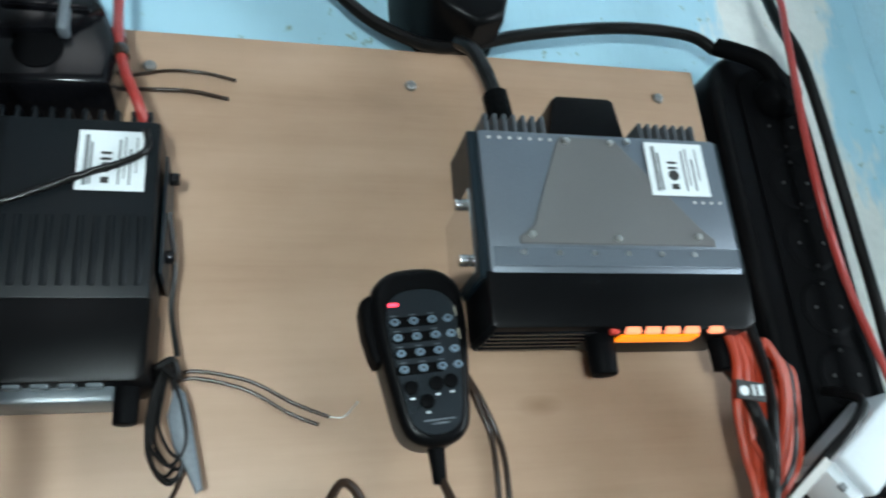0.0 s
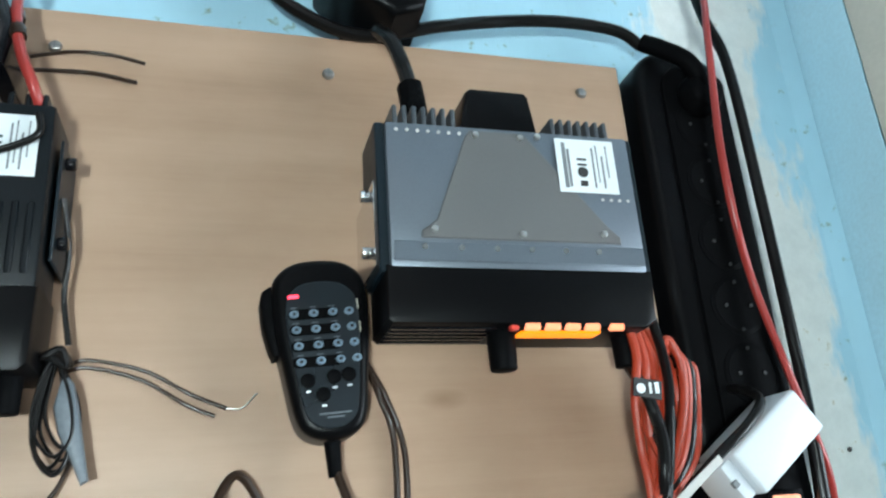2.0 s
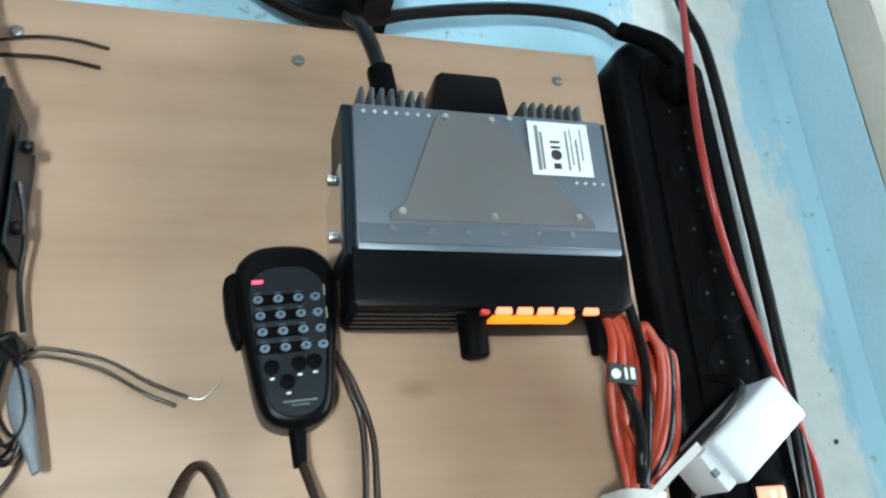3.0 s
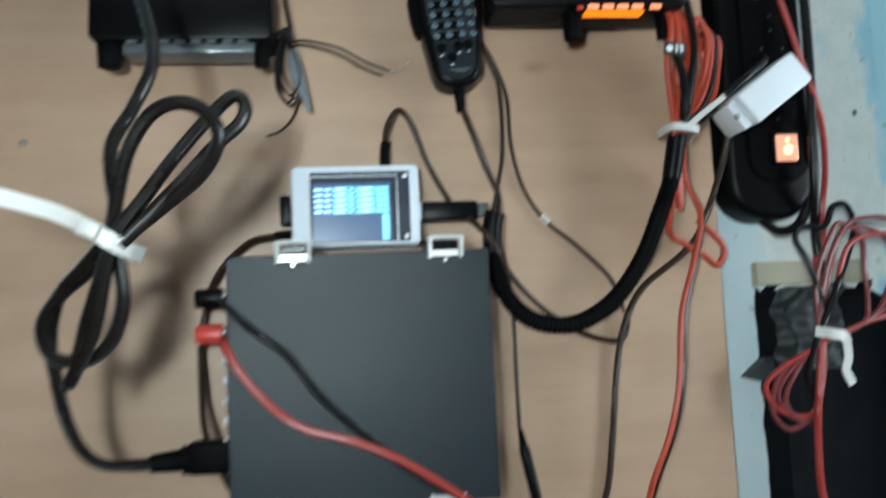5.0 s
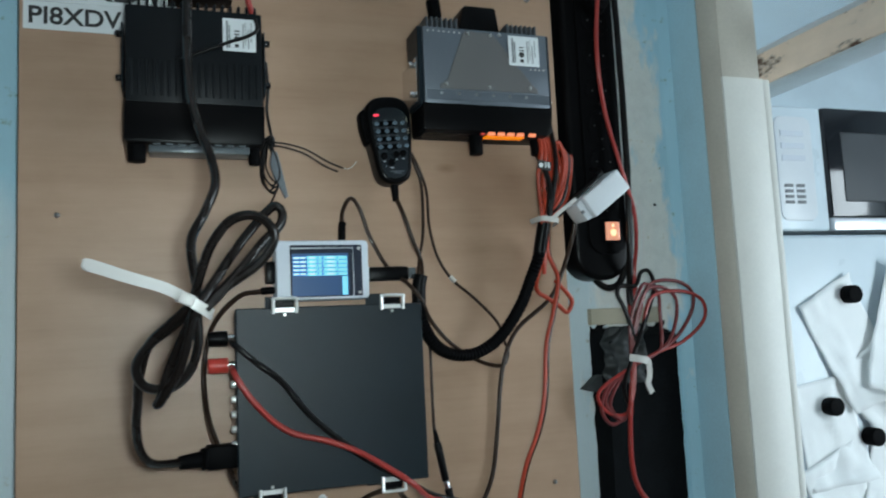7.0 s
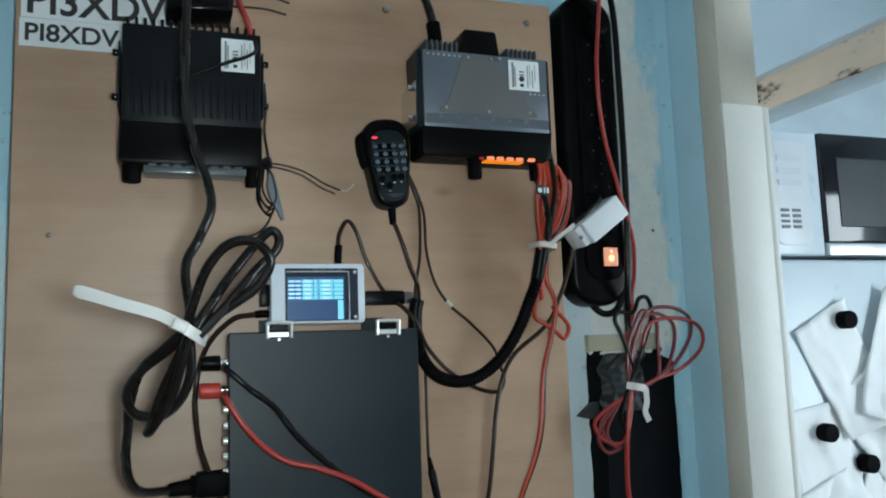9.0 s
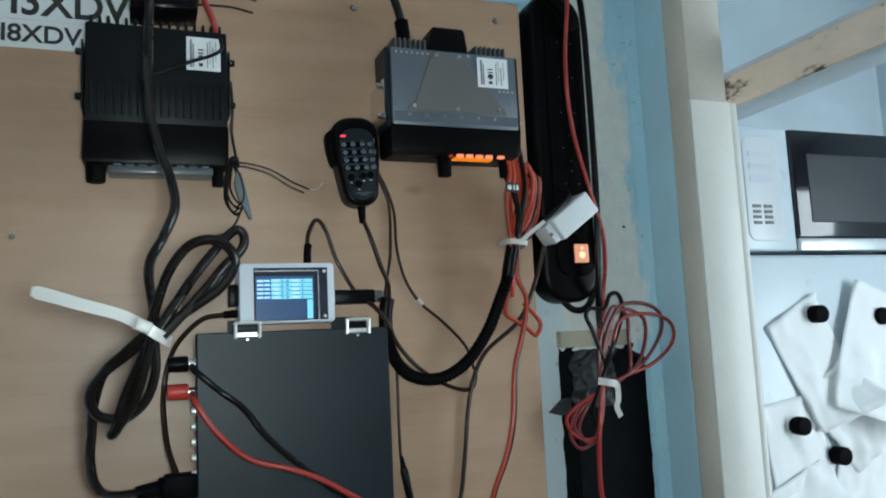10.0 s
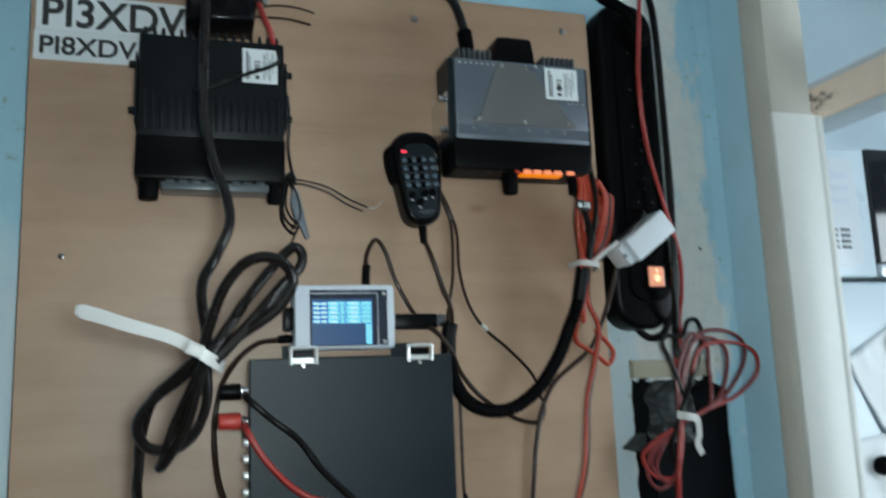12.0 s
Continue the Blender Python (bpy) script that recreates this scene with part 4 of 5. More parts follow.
tie = thing("cable_tie", "wide white nylon cable tie round the coiled cord, tail sticking out", "cable tie", (0, 0, 0), "cable ties")
part("tail", strap([(-0.1248, -0.2030, 1.7516), (-0.1397, -0.2150, 1.7587), (-0.1634, -0.2400, 1.7651), (-0.1795, -0.2650, 1.7695), (-0.1892, -0.2900, 1.7712)], 0.0088, 0.0014, True), NYLON, tie)
part("loop", strap([(-0.1019, -0.1780, 1.7371), (-0.1039, -0.1970, 1.7379), (-0.1125, -0.2050, 1.7432), (-0.1248, -0.2030, 1.7516), (-0.1296, -0.1900, 1.7526)], 0.0088, 0.0014), NYLON, tie)
part("head", bm_box(-0.006, 0.006, -0.0045, 0.003, -0.0048, 0.0048, 0.0016, 2, pose(-0.1221, -0.2060, 1.7494, 0, 24, 0)), NYLON, tie)

cable("supply_cable_red", [(-0.0785, -0.050, 1.6885), (-0.077, -0.068, 1.682), (-0.064, -0.0715, 1.660), (-0.043, -0.0705, 1.636), (-0.021, -0.0705, 1.621), (0.009, -0.0710, 1.612), (0.040, -0.0735, 1.599), (0.075, -0.0735, 1.577), (0.098, -0.0715, 1.560), (0.121, -0.045, 1.540), (0.150, -0.020, 1.527), (0.178, -0.010, 1.515), (0.205, -0.008, 1.500), (0.234, -0.006, 1.476), (0.242, 0.012, 1.445), (0.243, 0.018, 1.36)], 0.0030, RED_PVC, "red supply cable lying over the power supply")
cable("supply_cable_black", [(-0.0785, -0.050, 1.715), (-0.076, -0.066, 1.710), (-0.054, -0.0705, 1.690), (-0.033, -0.0705, 1.673), (-0.012, -0.0705, 1.645), (0.010, -0.0705, 1.623), (0.030, -0.0695, 1.606), (0.053, -0.0695, 1.588), (0.084, -0.0700, 1.569), (0.108, -0.048, 1.553), (0.140, -0.014, 1.534), (0.184, -0.006, 1.519), (0.215, -0.004, 1.502), (0.239, 0.004, 1.474), (0.245, 0.020, 1.440), (0.246, 0.022, 1.36)], 0.0030, BLACK_PVC, "black supply cable lying over the power supply")
cable("data_cable", [(-0.031, -0.018, 1.7655), (-0.048, -0.016, 1.7645), (-0.068, -0.012, 1.760), (-0.093, -0.010, 1.733), (-0.1035, -0.012, 1.692), (-0.102, -0.022, 1.648), (-0.095, -0.046, 1.620), (-0.082, -0.050, 1.590), (-0.073, -0.030, 1.566), (-0.045, -0.010, 1.533), (-0.007, -0.004, 1.515), (0.033, -0.004, 1.521), (0.062, -0.008, 1.540), (0.078, -0.055, 1.556), (0.088, -0.050, 1.556), (0.100, -0.014, 1.540), (0.117, -0.006, 1.523), (0.143, -0.004, 1.505), (0.163, -0.004, 1.500), (0.192, -0.004, 1.513), (0.211, -0.004, 1.547), (0.220, -0.004, 1.596), (0.226, -0.005, 1.646), (0.235, -0.006, 1.684), (0.252, -0.008, 1.714), (0.289, -0.010, 1.742), (0.306, -0.012, 1.765), (0.325, -0.014, 1.812), (0.332, -0.020, 1.845)], 0.0027, BROWN_PVC, "thin dark cable looping round the power supply")
cable("data_plug", [(-0.031, -0.018, 1.7655), (-0.037, -0.018, 1.7655), (-0.045, -0.017, 1.7650)], 0.0040, BLACK_MATT, "small black plug in the hotspot box")
cable("antenna_lead", [(0.0435, -0.018, 1.832), (0.045, -0.016, 1.850), (0.055, -0.012, 1.866), (0.066, -0.008, 1.855), (0.078, -0.005, 1.822), (0.097, -0.010, 1.786), (0.112, -0.032, 1.768), (0.125, -0.036, 1.750), (0.140, -0.022, 1.726), (0.170, -0.005, 1.698), (0.204, -0.004, 1.677), (0.230, -0.004, 1.671), (0.2375, -0.005, 1.682), (0.236, -0.008, 1.692)], 0.0024, BROWN_PVC, "thin dark lead from the top of the hotspot box")
cable("antenna_plug", [(0.0425, -0.019, 1.816), (0.0428, -0.019, 1.828), (0.044, -0.018, 1.838)], 0.0042, BLACK_MATT, "small black plug on the hotspot box")
sleeve = thing("cable_sleeve", "black corrugated cable sleeve sagging across the board", "cable sleeve", (0, 0, 0))
SLEEVE_LINE = [(0.128, -0.030, 1.777), (0.125, -0.030, 1.765), (0.124, -0.030, 1.745), (0.128, -0.028, 1.725), (0.138, -0.026, 1.705), (0.153, -0.022, 1.692), (0.175, -0.020, 1.686), (0.200, -0.020, 1.690), (0.226, -0.022, 1.708), (0.248, -0.026, 1.739), (0.262, -0.032, 1.773), (0.271, -0.038, 1.800), (0.277, -0.042, 1.834)]
part("tube", bm_tube(SLEEVE_LINE, 0.0064, 10, 12, 0.0010), BLACK_MATT, sleeve)
part("cuff", bm_tube(SLEEVE_LINE[:3], 0.0078, 12, 5), BLACK_SATIN, sleeve)
part("cuff", bm_tube(SLEEVE_LINE[-2:], 0.0076, 12, 5), BLACK_SATIN, sleeve)
cable("microphone_cable", [(0.1065, -0.017, 1.866), (0.1135, -0.022, 1.845), (0.124, -0.020, 1.815), (0.133, -0.016, 1.795), (0.130, -0.028, 1.776)], 0.0025, BROWN_PVC, "dark cord hanging from the hand microphone")
cable("speaker_lead", [(0.126, -0.012, 1.922), (0.134, -0.006, 1.905), (0.1415, -0.004, 1.882), (0.141, -0.004, 1.832), (0.134, -0.008, 1.798), (0.130, -0.014, 1.776), (0.138, -0.010, 1.735), (0.143, -0.004, 1.699), (0.143, -0.004, 1.639), (0.1435, -0.004, 1.602)], 0.0018, BROWN_PVC, "thin dark lead behind the hand microphone")
cable("speaker_lead", [(0.126, -0.010, 1.925), (0.138, -0.005, 1.905), (0.147, -0.004, 1.877), (0.1485, -0.004, 1.836), (0.157, -0.004, 1.800), (0.1735, -0.005, 1.773), (0.199, -0.005, 1.751), (0.226, -0.006, 1.722), (0.236, -0.006, 1.694)], 0.0018, BROWN_PVC, "thin dark lead with a bare joint")
cable("lead_joint", [(0.1705, -0.006, 1.7765), (0.174, -0.006, 1.7728), (0.1765, -0.006, 1.7708)], 0.0026, NYLON, "bare soldered joint in a thin lead")
jack = thing("jack_plug", "black jack plug with bright tip on a thin lead", "plug", (0, 0, 0))
part("boot", bm_cyl((0.1435, -0.006, 1.604), (0.1455, -0.007, 1.590), 0.0022, 0.0036, 14), BLACK_MATT, jack)
part("body", bm_cyl((0.1455, -0.007, 1.590), (0.1535, -0.007, 1.548), 0.0046, 0.0042, 16, 0.0006), BLACK_SATIN, jack)
part("tip", bm_cyl((0.1535, -0.007, 1.548), (0.156, -0.0068, 1.539), 0.0040, seg=14, bevel=0.0006), CHROME, jack)
part("socket_body", bm_cyl((0.156, -0.0068, 1.539), (0.163, -0.006, 1.508), 0.0046, 0.0032, 16, 0.0006), BLACK_SATIN, jack)

cable("down_lead_red", [(0.2840, -0.0360, 1.8320), (0.2900, -0.0220, 1.8000), (0.2980, -0.0274, 1.7697), (0.2852, -0.0369, 1.7323), (0.2686, -0.0460, 1.6928), (0.2603, -0.0503, 1.6364), (0.2500, -0.0503, 1.5990), (0.2356, -0.0450, 1.5616), (0.2297, -0.0339, 1.5225), (0.2311, -0.0174, 1.4833), (0.2440, 0.0160, 1.4400), (0.2460, 0.0200, 1.3600)], 0.0023, ORANGE_PVC, "orange-red lead running down the board")
cable("down_lead_black", [(0.2860, -0.0340, 1.8300), (0.2930, -0.0180, 1.8000), (0.2997, -0.0252, 1.7695), (0.2869, -0.0358, 1.7321), (0.2708, -0.0456, 1.6927), (0.2633, -0.0490, 1.6365), (0.2544, -0.0456, 1.5987), (0.2416, -0.0358, 1.5604), (0.2373, -0.0202, 1.5199), (0.2400, -0.0010, 1.4790), (0.2470, 0.0180, 1.4400)], 0.0026, BROWN_PVC, "dark lead running down the board")
for i in range(5):
    j = 0.003 * i
    cable("radio_lead_red", [(0.272 + j * 1.6, -0.050 + j, 1.940 - 0.3 * j), (0.274 + j * 2.2, -0.052 + j, 1.918), (0.270 + j * 3.0, -0.050 + j * 1.2, 1.893), (0.272 + j * 2.6, -0.046 + j, 1.866), (0.2725 + j * 0.8, -0.048 + j * 0.6, 1.842), (0.276 + j * 0.6, -0.034 + j, 1.800 - 2 * j)] + ([(0.274 + j * 1.5, -0.018, 1.760 + j), (0.290 + j * 1.2, -0.012, 1.748 - j), (0.305 + j, -0.012, 1.738), (0.316 + j * 0.6, -0.012, 1.730 + j), (0.322, -0.013, 1.745 - j), (0.300, -0.016, 1.768)] if i == 0 else []), 0.0026, ORANGE_PVC, "orange-red radio lead in a tied bundle", group="bundled radio leads")
for i in range(4):
    j = 0.003 * i
    cable("radio_lead_loop", [(0.274 + j, -0.048, 1.840), (0.292 + 2 * j, -0.046 + j, 1.862), (0.304 + 1.6 * j, -0.044 + j, 1.890), (0.307 + 1.5 * j, -0.044 + j, 1.915), (0.300 + j, -0.044 + j, 1.930 - 2 * j), (0.293, -0.046 + j, 1.912), (0.289 - j, -0.048 + j, 1.885), (0.281, -0.050, 1.858), (0.274, -0.050, 1.840)], 0.0026, ORANGE_PVC if i != 2 else BLACK_PVC, "looped orange-red radio lead in a tied bundle", group="bundled radio leads")
cable("microphone_lead", [(0.273, -0.042, 1.916), (0.277, -0.052, 1.895), (0.281, -0.054, 1.870), (0.278, -0.052, 1.842)], 0.0034, BLACK_PVC, "black lead below the grey radio")
cable("radio_lead_dark", [(0.287, -0.044, 1.962), (0.292, -0.046, 1.938), (0.293, -0.050, 1.905), (0.286, -0.052, 1.868), (0.280, -0.050, 1.838)], 0.0030, BLACK_PVC, "black lead beside the grey radio")
tag = thing("lead_tag", "small black tag with white approval marks on a lead", "tag", (0.2705, -0.0635, 1.8975))
part("flag", bm_box(-0.008, 0.009, -0.0008, 0.0008, -0.0052, 0.0052, 0.0003, 1, pose(0, 0, 0, 0, 10, 0)), PRINT_BLACK, tag)
part("ring_mark", join(bm_cyl((-0.004, -0.0013, 0), (-0.004, -0.0008, 0), 0.0027, seg=16), bm_box(0.001, 0.0025, -0.0013, -0.0008, -0.003, 0.003), bm_box(0.0045, 0.007, -0.0013, -0.0008, -0.003, 0.003)), LABEL_WHITE, tag)
tie2 = thing("cable_tie", "white nylon tie round the orange-red radio leads", "cable tie", (0, 0, 0), "cable ties")
part("loop", strap([(0.263, -0.036, 1.836), (0.266, -0.056, 1.837), (0.275, -0.060, 1.836), (0.288, -0.056, 1.834), (0.292, -0.036, 1.832)], 0.0058, 0.0014), NYLON, tie2)
part("tail", strap([(0.280, -0.060, 1.837), (0.291, -0.062, 1.846), (0.309, -0.063, 1.859)], 0.0044, 0.0014), NYLON, tie2)

# wires round the black radio
cable("loom_wire", xz(-0.004, (-0.068, 2.112), (-0.045, 2.118), (-0.023, 2.118), (-0.004, 2.114)), 0.0011, BROWN_PVC, "stiff thin wire end lying on the board")
cable("loom_wire", xz(-0.004, (-0.068, 2.103), (-0.048, 2.104), (-0.030, 2.104), (-0.008, 2.100)), 0.0013, BROWN_PVC, "stiff thin wire end lying on the board")
cable("supply_wire_red", [(-0.078, -0.016, 2.22), (-0.073, -0.024, 2.156), (-0.068, -0.040, 2.115), (-0.062, -0.046, 2.088), (-0.054, -0.047, 2.068), (-0.050, -0.038, 2.056), (-0.049, -0.030, 2.046)], 0.0030, RED_PVC, "red supply wire into the back of the black radio")
cable("wire_wrap", [(-0.0700, -0.034, 2.121), (-0.0690, -0.036, 2.117), (-0.0680, -0.038, 2.113)], 0.0044, BROWN_PVC, "dark tie wrapped round the red supply wire", group="wire wraps")
cable("wire_wrap", [(-0.0665, -0.041, 2.106), (-0.0655, -0.043, 2.102), (-0.0645, -0.044, 2.098)], 0.0044, BROWN_PVC, "dark tie wrapped round the red supply wire", group="wire wraps")
cable("sense_wire", [(-0.048, -0.051, 2.048), (-0.047, -0.052, 2.036), (-0.058, -0.052, 2.028), (-0.074, -0.051, 2.022), (-0.092, -0.050, 2.014), (-0.110, -0.050, 2.006), (-0.124, -0.050, 2.000)], 0.0019, BLACK_PVC, "thin black wire across the radio's label")
cable("side_wire", [(-0.036, -0.030, 2.010), (-0.033, -0.020, 1.985), (-0.034, -0.014, 1.960), (-0.030, -0.012, 1.935)], 0.0016, BLACK_PVC, "thin black wire beside the black radio")
cable("pair_wire", xz(-0.003, (-0.032, 1.926), (-0.021, 1.929), (0.007, 1.923), (0.031, 1.910), (0.050, 1.902)), 0.0011, BROWN_PVC, "thin dark wire end lying on the board", group="wire pair")
cable("pair_wire", xz(-0.003, (-0.032, 1.923), (-0.020, 1.925), (0.006, 1.918), (0.028, 1.905), (0.044, 1.898)), 0.0011, BROWN_PVC, "thin dark wire end lying on the board", group="wire pair")
cable("pair_strand", xz(-0.003, (0.050, 1.902), (0.058, 1.902), (0.066, 1.910)), 0.0004, ZINC, "bare copper strand of a wire end")
knotted = thing("wire_bundle", "knotted bundle of thin dark wires with a grey taped end", "wire bundle", (0, 0, 0))
tangle = random.Random(11)
for i in range(7):
    w, dz, dx = tangle.uniform(0.006, 0.011), tangle.uniform(-0.010, 0.004), tangle.uniform(-0.003, 0.003)
    y = -0.0135 - 0.0011 * i
    ring = [(-0.034 + dx * 0.2, y, 1.930), (-0.034 - w * 0.7 + dx, y, 1.912 + tangle.uniform(-0.004, 0.004)), (-0.033 - w + dx, y, 1.893 + dz), (-0.031 + dx, y, 1.879 + dz), (-0.030 + w * 0.8 + dx, y, 1.889 + dz), (-0.031 + w * 0.6 + dx, y, 1.908 + tangle.uniform(-0.004, 0.004)), (-0.034 - dx * 0.3, y, 1.928)]
    part("loop", bm_tube(ring, 0.0010, 7, 7), BLACK_PVC, knotted)
part("taped_end", bm_prism([(-0.030, 1.919), (-0.0245, 1.914), (-0.0215, 1.902), (-0.0185, 1.888), (-0.0140, 1.866), (-0.0175, 1.864), (-0.0230, 1.876), (-0.0295, 1.888), (-0.0330, 1.902)], -0.0205, -0.0165, 0.002), TAPE_GREY, knotted, "grey taped end")
part("tail", bm_tube(xz(-0.006, (-0.024, 1.878), (-0.031, 1.862), (-0.041, 1.852), (-0.052, 1.848)), 0.0012, 7, 6), BROWN_PVC, knotted)
part("knot", bm_tube([(-0.043, -0.010, 1.936), (-0.040, -0.024, 1.926), (-0.031, -0.025, 1.930), (-0.029, -0.020, 1.922), (-0.036, -0.024, 1.927), (-0.028, -0.014, 1.924), (-0.034, -0.008, 1.932), (-0.041, -0.014, 1.922)], 0.0020, 7, 5), BLACK_PVC, knotted)

# wires along the wall
cable("wall_wire_red", [(0.372, -0.020, 2.34), (0.372, -0.050, 2.20), (0.361, -0.060, 2.134), (0.349, -0.065, 2.045), (0.361, -0.052, 1.974), (0.388, -0.036, 1.907), (0.412, -0.022, 1.852), (0.426, 0.000, 1.812), (0.428, 0.012, 1.780), (0.424, 0.008, 1.755), (0.408, -0.004, 1.735), (0.402, -0.016, 1.700)], 0.0025, RED_PVC, "red wire hanging over the socket strip")
cable("wall_wire_black", [(0.380, -0.014, 2.34), (0.388, -0.024, 2.20), (0.401, -0.026, 2.145), (0.404, -0.026, 2.036), (0.404, -0.026, 1.907), (0.402, -0.022, 1.803), (0.408, -0.006, 1.752), (0.410, -0.006, 1.725), (0.402, -0.014, 1.700)], 0.0040, BLACK_PVC, "black wire hanging over the socket strip")
cable("wall_wire_twin", [(0.384, -0.010, 2.34), (0.392, -0.018, 2.20), (0.407, -0.018, 2.145), (0.4105, -0.018, 2.036), (0.4105, -0.016, 1.907), (0.409, -0.010, 1.815)], 0.0026, BLACK_PVC, "second black wire beside the socket strip")
cable("curled_cable", [(0.412, 0.010, 1.82), (0.411, 0.000, 1.795), (0.402, 0.000, 1.770), (0.392, 0.000, 1.760), (0.379, 0.003, 1.759), (0.370, 0.012, 1.770), (0.366, 0.018, 1.782)], 0.0042, BLACK_PVC, "black cord curled under the socket strip")
cable("plug_lead", [(0.292, -0.050, 1.842), (0.310, -0.058, 1.860), (0.332, -0.061, 1.877), (0.350, -0.052, 1.891), (0.358, -0.030, 1.901), (0.362, -0.010, 1.906)], 0.0030, BLACK_PVC, "black lead crossing the white adapter")
for k, (dx, dz, mat) in enumerate(((0.0, 0.0, DARK_RED_PVC), (-0.006, -0.008, DARK_RED_PVC), (0.004, -0.014, RED_PVC), (-0.012, -0.004, DARK_RED_PVC))):
    cable("coiled_wire_red", [(0.395, -0.020, 1.668), (0.408 + dx, -0.022, 1.720 + dz), (0.424 + dx, -0.024, 1.758 + dz), (0.458 + dx * 3, -0.024, 1.764 + dz), (0.486 + dx * 4, -0.022, 1.752 + dz), (0.488 + dx * 4, -0.020, 1.727 + dz), (0.464 + dx * 2, -0.020, 1.695 + dz * 0.5), (0.432, -0.022, 1.676), (0.392, -0.024, 1.660), (0.361 - dx, -0.022, 1.642), (0.348 - dx, -0.022, 1.613 - dz), (0.361 - dx, -0.022, 1.594 - dz), (0.383, -0.022, 1.606), (0.394, -0.024, 1.640), (0.396, -0.024, 1.668)], 0.0022, mat, "red wire wound up and tied in front of the foam strip", group="wound-up wires")
cable("coiled_wire_black", [(0.402, -0.022, 1.690), (0.390, -0.022, 1.728), (0.3815, -0.020, 1.749), (0.389, -0.018, 1.759), (0.409, -0.018, 1.759), (0.418, -0.018, 1.775), (0.430, -0.018, 1.776), (0.434, -0.020, 1.757), (0.422, -0.022, 1.727), (0.398, -0.026, 1.682), (0.380, -0.024, 1.640), (0.386, -0.022, 1.612)], 0.0026, BLACK_PVC, "black wire wound up and tied in front of the foam strip", group="wound-up wires")
cable("drop_wire_red", [(0.395, -0.024, 1.666), (0.388, -0.026, 1.630), (0.383, -0.026, 1.592), (0.382, -0.026, 1.545), (0.390, -0.026, 1.515), (0.412, -0.024, 1.492), (0.445, -0.020, 1.470)], 0.0030, RED_PVC, "red wire hanging down in front of the foam strip")
tie3 = thing("cable_tie", "crooked white plastic tie round the wound-up red wires", "cable tie", (0, 0, 0), "cable ties")
part("band", strap([(0.386, -0.030, 1.672), (0.396, -0.034, 1.670), (0.408, -0.033, 1.667), (0.414, -0.028, 1.660)], 0.0085, 0.0014), NYLON, tie3)
part("tail", strap([(0.412, -0.030, 1.664), (0.411, -0.032, 1.650), (0.408, -0.032, 1.640), (0.414, -0.030, 1.628)], 0.0070, 0.0014), NYLON, tie3)

# ---------- foam strip ----------
foam = thing("foam_strip", "ragged black foam strip with dusty tape on the wall", "foam strip", (0, 0, 0))
fb = bmesh.new()
bmesh.ops.create_grid(fb, x_segments=22, y_segments=66, size=0.5)
for v in fb.verts:
    x, z = 0.367 + (v.co.x + 0.5) * 0.113, 1.16 + (v.co.y + 0.5) * 0.555
    rag = noise.noise((x * 60, z * 60, 3.1)) * 0.003
    edge = min(v.co.x + 0.5, 0.5 - v.co.x, 0.5 - v.co.y)
    v.co = Vector((x + (rag if edge < 0.02 else rag * 0.3), (0.000 if edge > 0.02 else WALL_Y) + noise.noise((x * 90, 1.0, z * 90)) * 0.0022, z + rag))
part("foam", fb, FOAM, foam)
tb = bmesh.new()
bmesh.ops.create_grid(tb, x_segments=26, y_segments=26, size=0.5)
for v in tb.verts:
    x, z = 0.366 + (v.co.x + 0.5) * 0.060, 1.640 + (v.co.y + 0.5) * 0.070
    v.co = Vector((x + noise.noise((z * 40, 2, 0)) * 0.006, -0.006 + noise.noise((x * 70, 5.0, z * 70)) * 0.012, z + noise.noise((x * 50, 7, 0)) * 0.008))
part("tape", tb, FOAM_DUST, foam, "crumpled dusty tape")
part("torn_flap", bm_prism([(0.345, 1.634), (0.362, 1.648), (0.372, 1.652), (0.374, 1.628), (0.360, 1.630)], 0.010, 0.024, 0.001, 1), FOAM_DUST, foam)
part("masking_tape", bm_box(0.366, 0.470, 0.020, WALL_Y, 1.7125, 1.7330, 0.0005, 1), MASK_TAPE, foam, "strip of tan masking tape")

cable("floor_plug", [(0.160, 0.014, 1.464), (0.166, 0.006, 1.474), (0.180, 0.006, 1.474), (0.190, 0.012, 1.464)], 0.0080, BLACK_MATT, "black plug on the wall below the board")

# ---------- metal handle on the wall ----------
hd = thing("lock_plate", "ribbed brushed aluminium plate on the pale wall", "metal plate", (-0.354, WALL_Y, 1.668))
lobes = [(-0.030, 0.0)] + [(-0.030 + 0.056 * i / 24, -0.019 - 0.0075 * abs(math.sin(3 * math.pi * i / 24))) for i in range(25)] + [(0.026, 0.0)]
part("plate", upright(lobes, -0.078, 0.078), BRUSHED, hd)
part("end_cap", upright([(x * 0.94, y * 0.9) for x, y in lobes], 0.078, 0.0805), BRUSHED, hd)
part("latch_slot", bm_box(-0.026, -0.014, -0.0272, -0.024, -0.016, 0.008, 0.0006, 1), BLACK_MATT, hd)
part("screw", bm_cyl((-0.004, -0.029, -0.041), (-0.004, -0.025, -0.041), 0.003, seg=12), NYLON, hd)
single("wall_pin", bm_cyl((0.479, WALL_Y, 1.868), (0.474, WALL_Y - 0.006, 1.868), 0.0016, seg=8), PRINT_BLACK, "short dark nail in the wall", "nail")

# ---------- kitchen beyond the doorway ----------
KY = 0.42
fr = thing("fridge_freezer", "tall white fridge with papers held by black magnets", "fridge", (1.30, 0.72, 0.0))


def fpart(name, bm, mat, label=""):
    bmesh.ops.translate(bm, vec=(-1.30, -0.72, 0), verts=bm.verts)
    return part(name, bm, mat, fr, label)


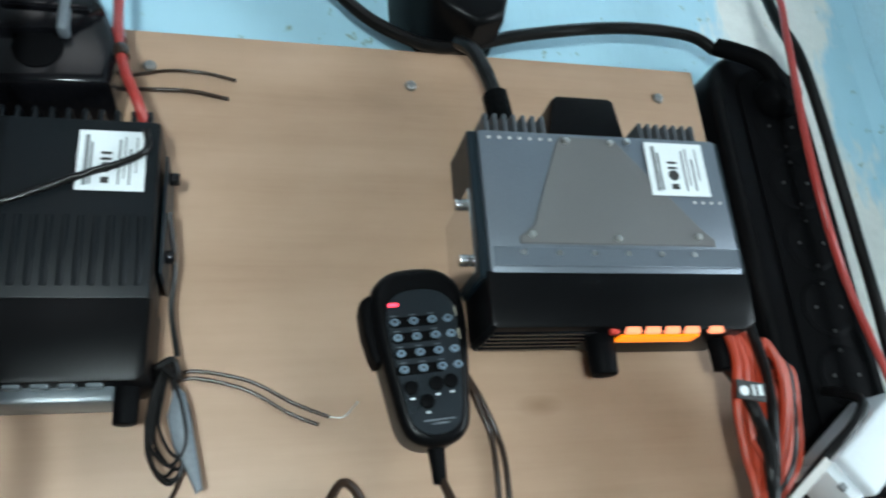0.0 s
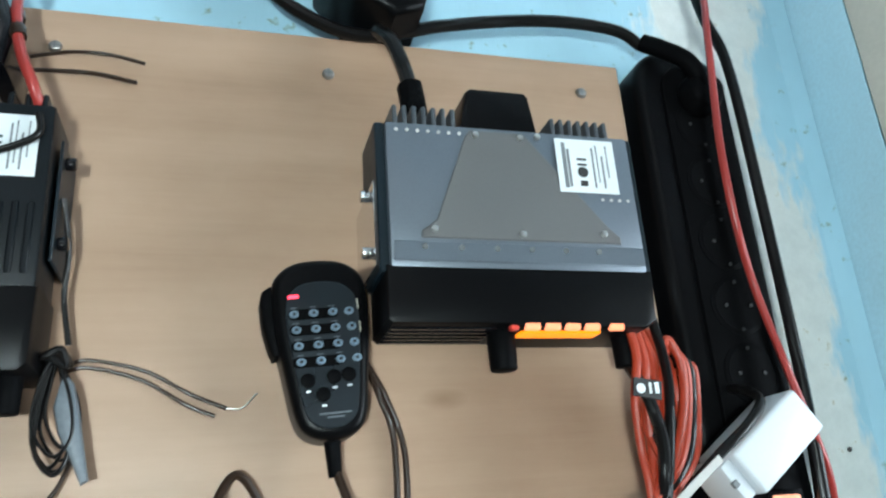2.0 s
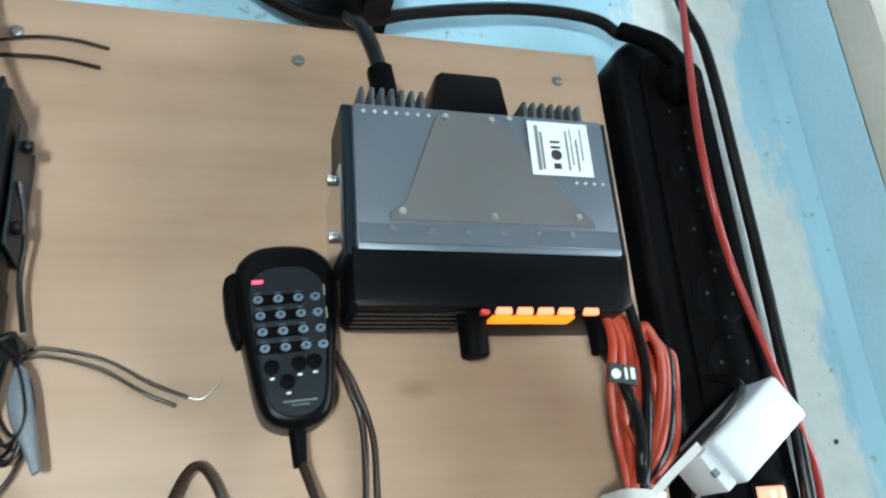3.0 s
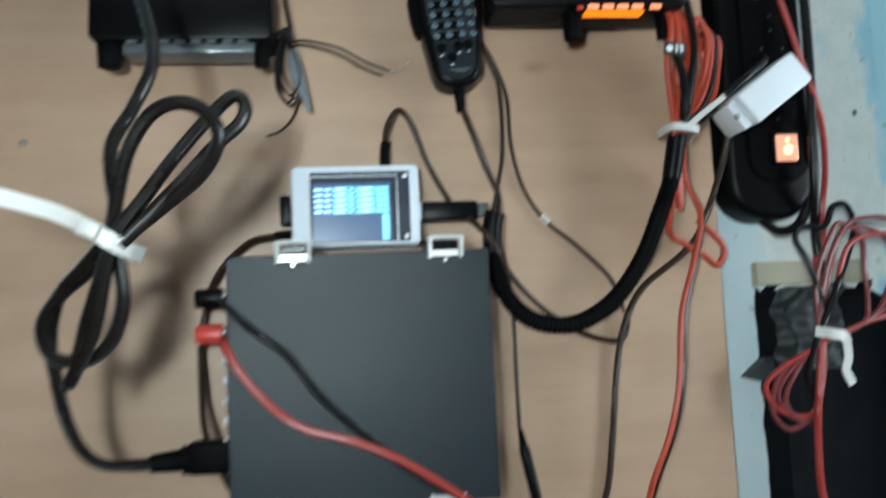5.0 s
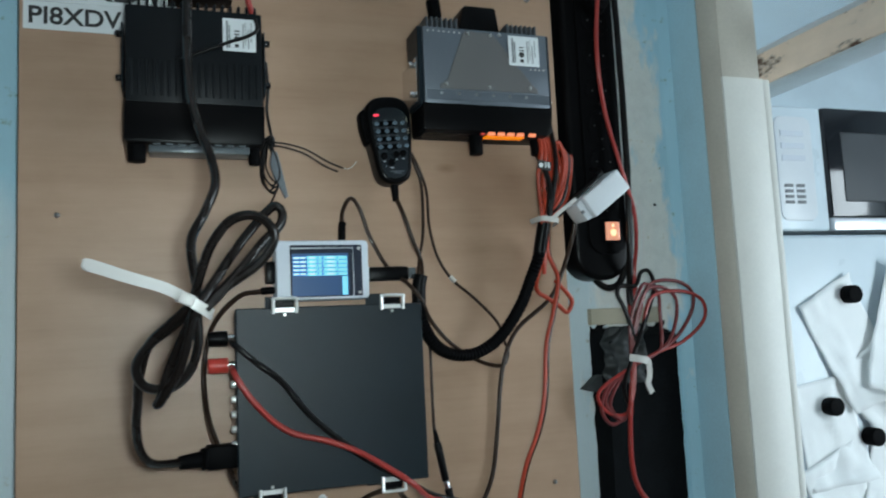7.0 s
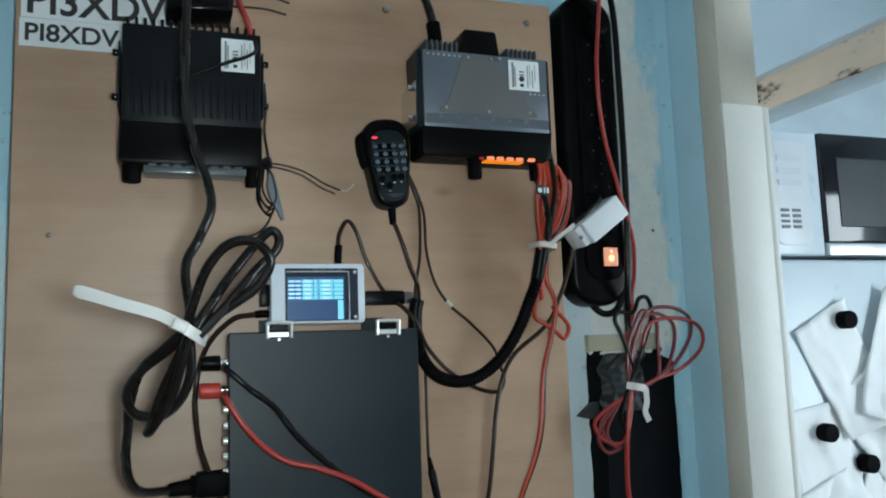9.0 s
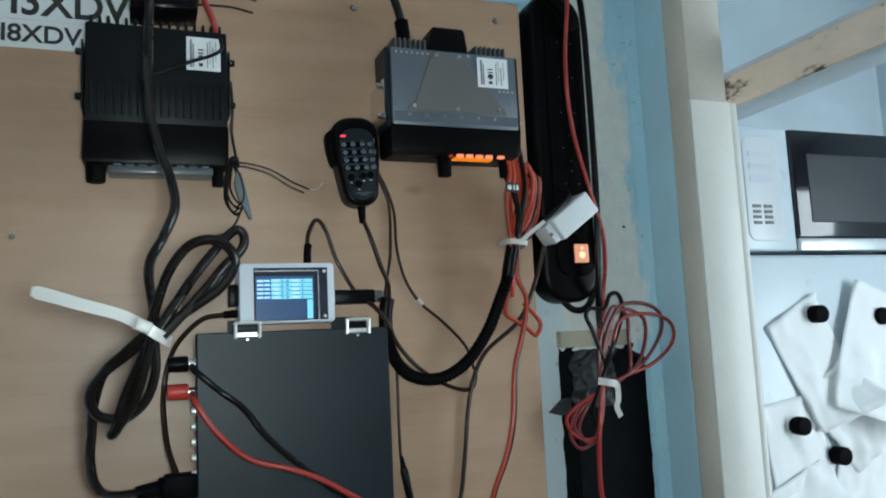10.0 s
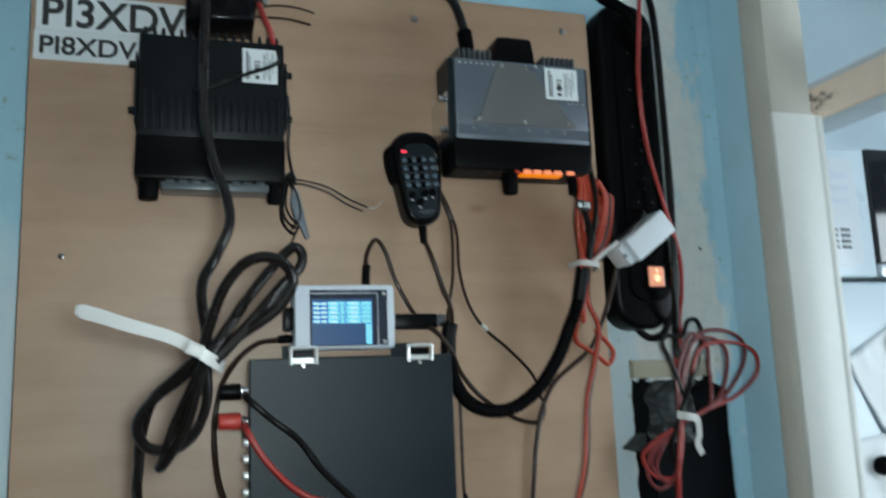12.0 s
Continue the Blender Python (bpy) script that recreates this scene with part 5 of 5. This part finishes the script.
fpart("cabinet", bm_box(0.985, 1.585, KY + 0.055, 1.04, 0.04, 1.876, 0.004), FRIDGE_WHITE)
fpart("door", bm_box(0.985, 1.585, KY, KY + 0.05, 0.70, 1.876, 0.010, 3), FRIDGE_WHITE)
fpart("freezer_door", bm_box(0.985, 1.585, KY, KY + 0.05, 0.06, 0.69, 0.010, 3), FRIDGE_WHITE)
fpart("plinth", bm_box(1.0, 1.57, KY + 0.06, 1.0, 0.0, 0.05), BLACK_MATT)


def sheet(x, z, w, h, turn, curl, lift, seed):
    bm = bmesh.new()
    bmesh.ops.create_grid(bm, x_segments=18, y_segments=18, size=0.5)
    c, s = math.cos(radians(turn)), math.sin(radians(turn))
    for v in bm.verts:
        u, t = v.co.x, v.co.y
        bend = 1.7 * curl * (max(0.0, -t) ** 2) * 4 * (0.5 + u * 0.8) + 0.016 * noise.noise((u * 2.6, t * 2.6, seed)) + 0.008 * noise.noise((u * 6, t * 6, seed))
        a, b = u * w, t * h
        v.co = Vector((a * c - b * s, -lift - max(0.0, bend), a * s + b * c))
    ob = single("paper_sheet", bm, PAPER, "loose white paper curling on the fridge door", "paper", "papers on the fridge")
    ob.location = (x, KY, z)
    sol = ob.modifiers.new("thickness", "SOLIDIFY")
    sol.thickness = 0.0006


sheet(1.185, 1.650, 0.15, 0.25, 27, 0.055, 0.004, 1)
sheet(1.335, 1.655, 0.19, 0.28, -22, 0.060, 0.018, 2)
sheet(1.115, 1.475, 0.15, 0.21, 8, 0.020, 0.003, 3)
sheet(1.265, 1.545, 0.16, 0.20, 38, 0.030, 0.007, 4)
sheet(1.285, 1.390, 0.16, 0.22, -20, 0.045, 0.004, 5)
sheet(1.135, 1.335, 0.15, 0.20, 22, 0.040, 0.005, 6)
sheet(1.425, 1.500, 0.15, 0.21, 12, 0.035, 0.004, 7)
for gx, gz in ((1.191, 1.749), (1.365, 1.739), (1.115, 1.526), (1.214, 1.458)):
    g = single("fridge_magnet", bm_cyl((0, 0.02, 0), (0, -0.010, 0), 0.0185, seg=26, bevel=0.003), BLACK_MATT, "round black magnet holding paper on the fridge", "magnet", "magnets on the fridge")
    g.location = (gx, KY - 0.020, gz)

mw = thing("microwave_oven", "white microwave with a dark glass door, standing on the fridge", "microwave", (1.28, 0.60, 1.876))


def mpart(name, bm, mat, label=""):
    bmesh.ops.translate(bm, vec=(-1.28, -0.60, -1.876), verts=bm.verts)
    return part(name, bm, mat, mw, label)


mpart("cabinet", bm_box(1.030, 1.520, KY + 0.030, KY + 0.38, 1.886, 2.148, 0.004), FRIDGE_WHITE)
for fx in (1.06, 1.49):
    mpart("foot", bm_box(fx - 0.015, fx + 0.015, KY + 0.05, KY + 0.36, 1.876, 1.887), BLACK_MATT)
mpart("control_panel", bm_box(1.030, 1.172, KY, KY + 0.032, 1.884, 2.148, 0.006, 3), FRIDGE_WHITE)
mpart("key_field", bm_prism(rounded(1.045, 1.140, 1.905, 2.125, 0.02, 5), KY - 0.0025, KY + 0.002, 0.002, 2), WHITE_PLASTIC)
for c in range(2):
    for r in range(4):
        mpart("key", bm_box(1.058 + c * 0.030, 1.080 + c * 0.030, KY - 0.0045, KY - 0.002, 1.940 + r * 0.0115, 1.9465 + r * 0.0115, 0.0008, 1), PRINT_GREY)
for r in range(3):
    mpart("label_bar", bm_box(1.058, 1.118, KY - 0.0040, KY - 0.002, 2.03 + r * 0.026, 2.042 + r * 0.026), CASE_GREY)
mpart("door", bm_box(1.175, 1.520, KY - 0.004, KY + 0.030, 1.913, 2.148, 0.005, 2), DOOR_GLASS, "dark glass door")
mpart("door_window", bm_box(1.215, 1.480, KY - 0.0055, KY - 0.003, 1.945, 2.095, 0.002, 1), MESH_GREY)
mpart("bottom_trim", bm_box(1.175, 1.520, KY - 0.006, KY + 0.030, 1.884, 1.911, 0.004, 2), SILVER, "silver trim under the door")
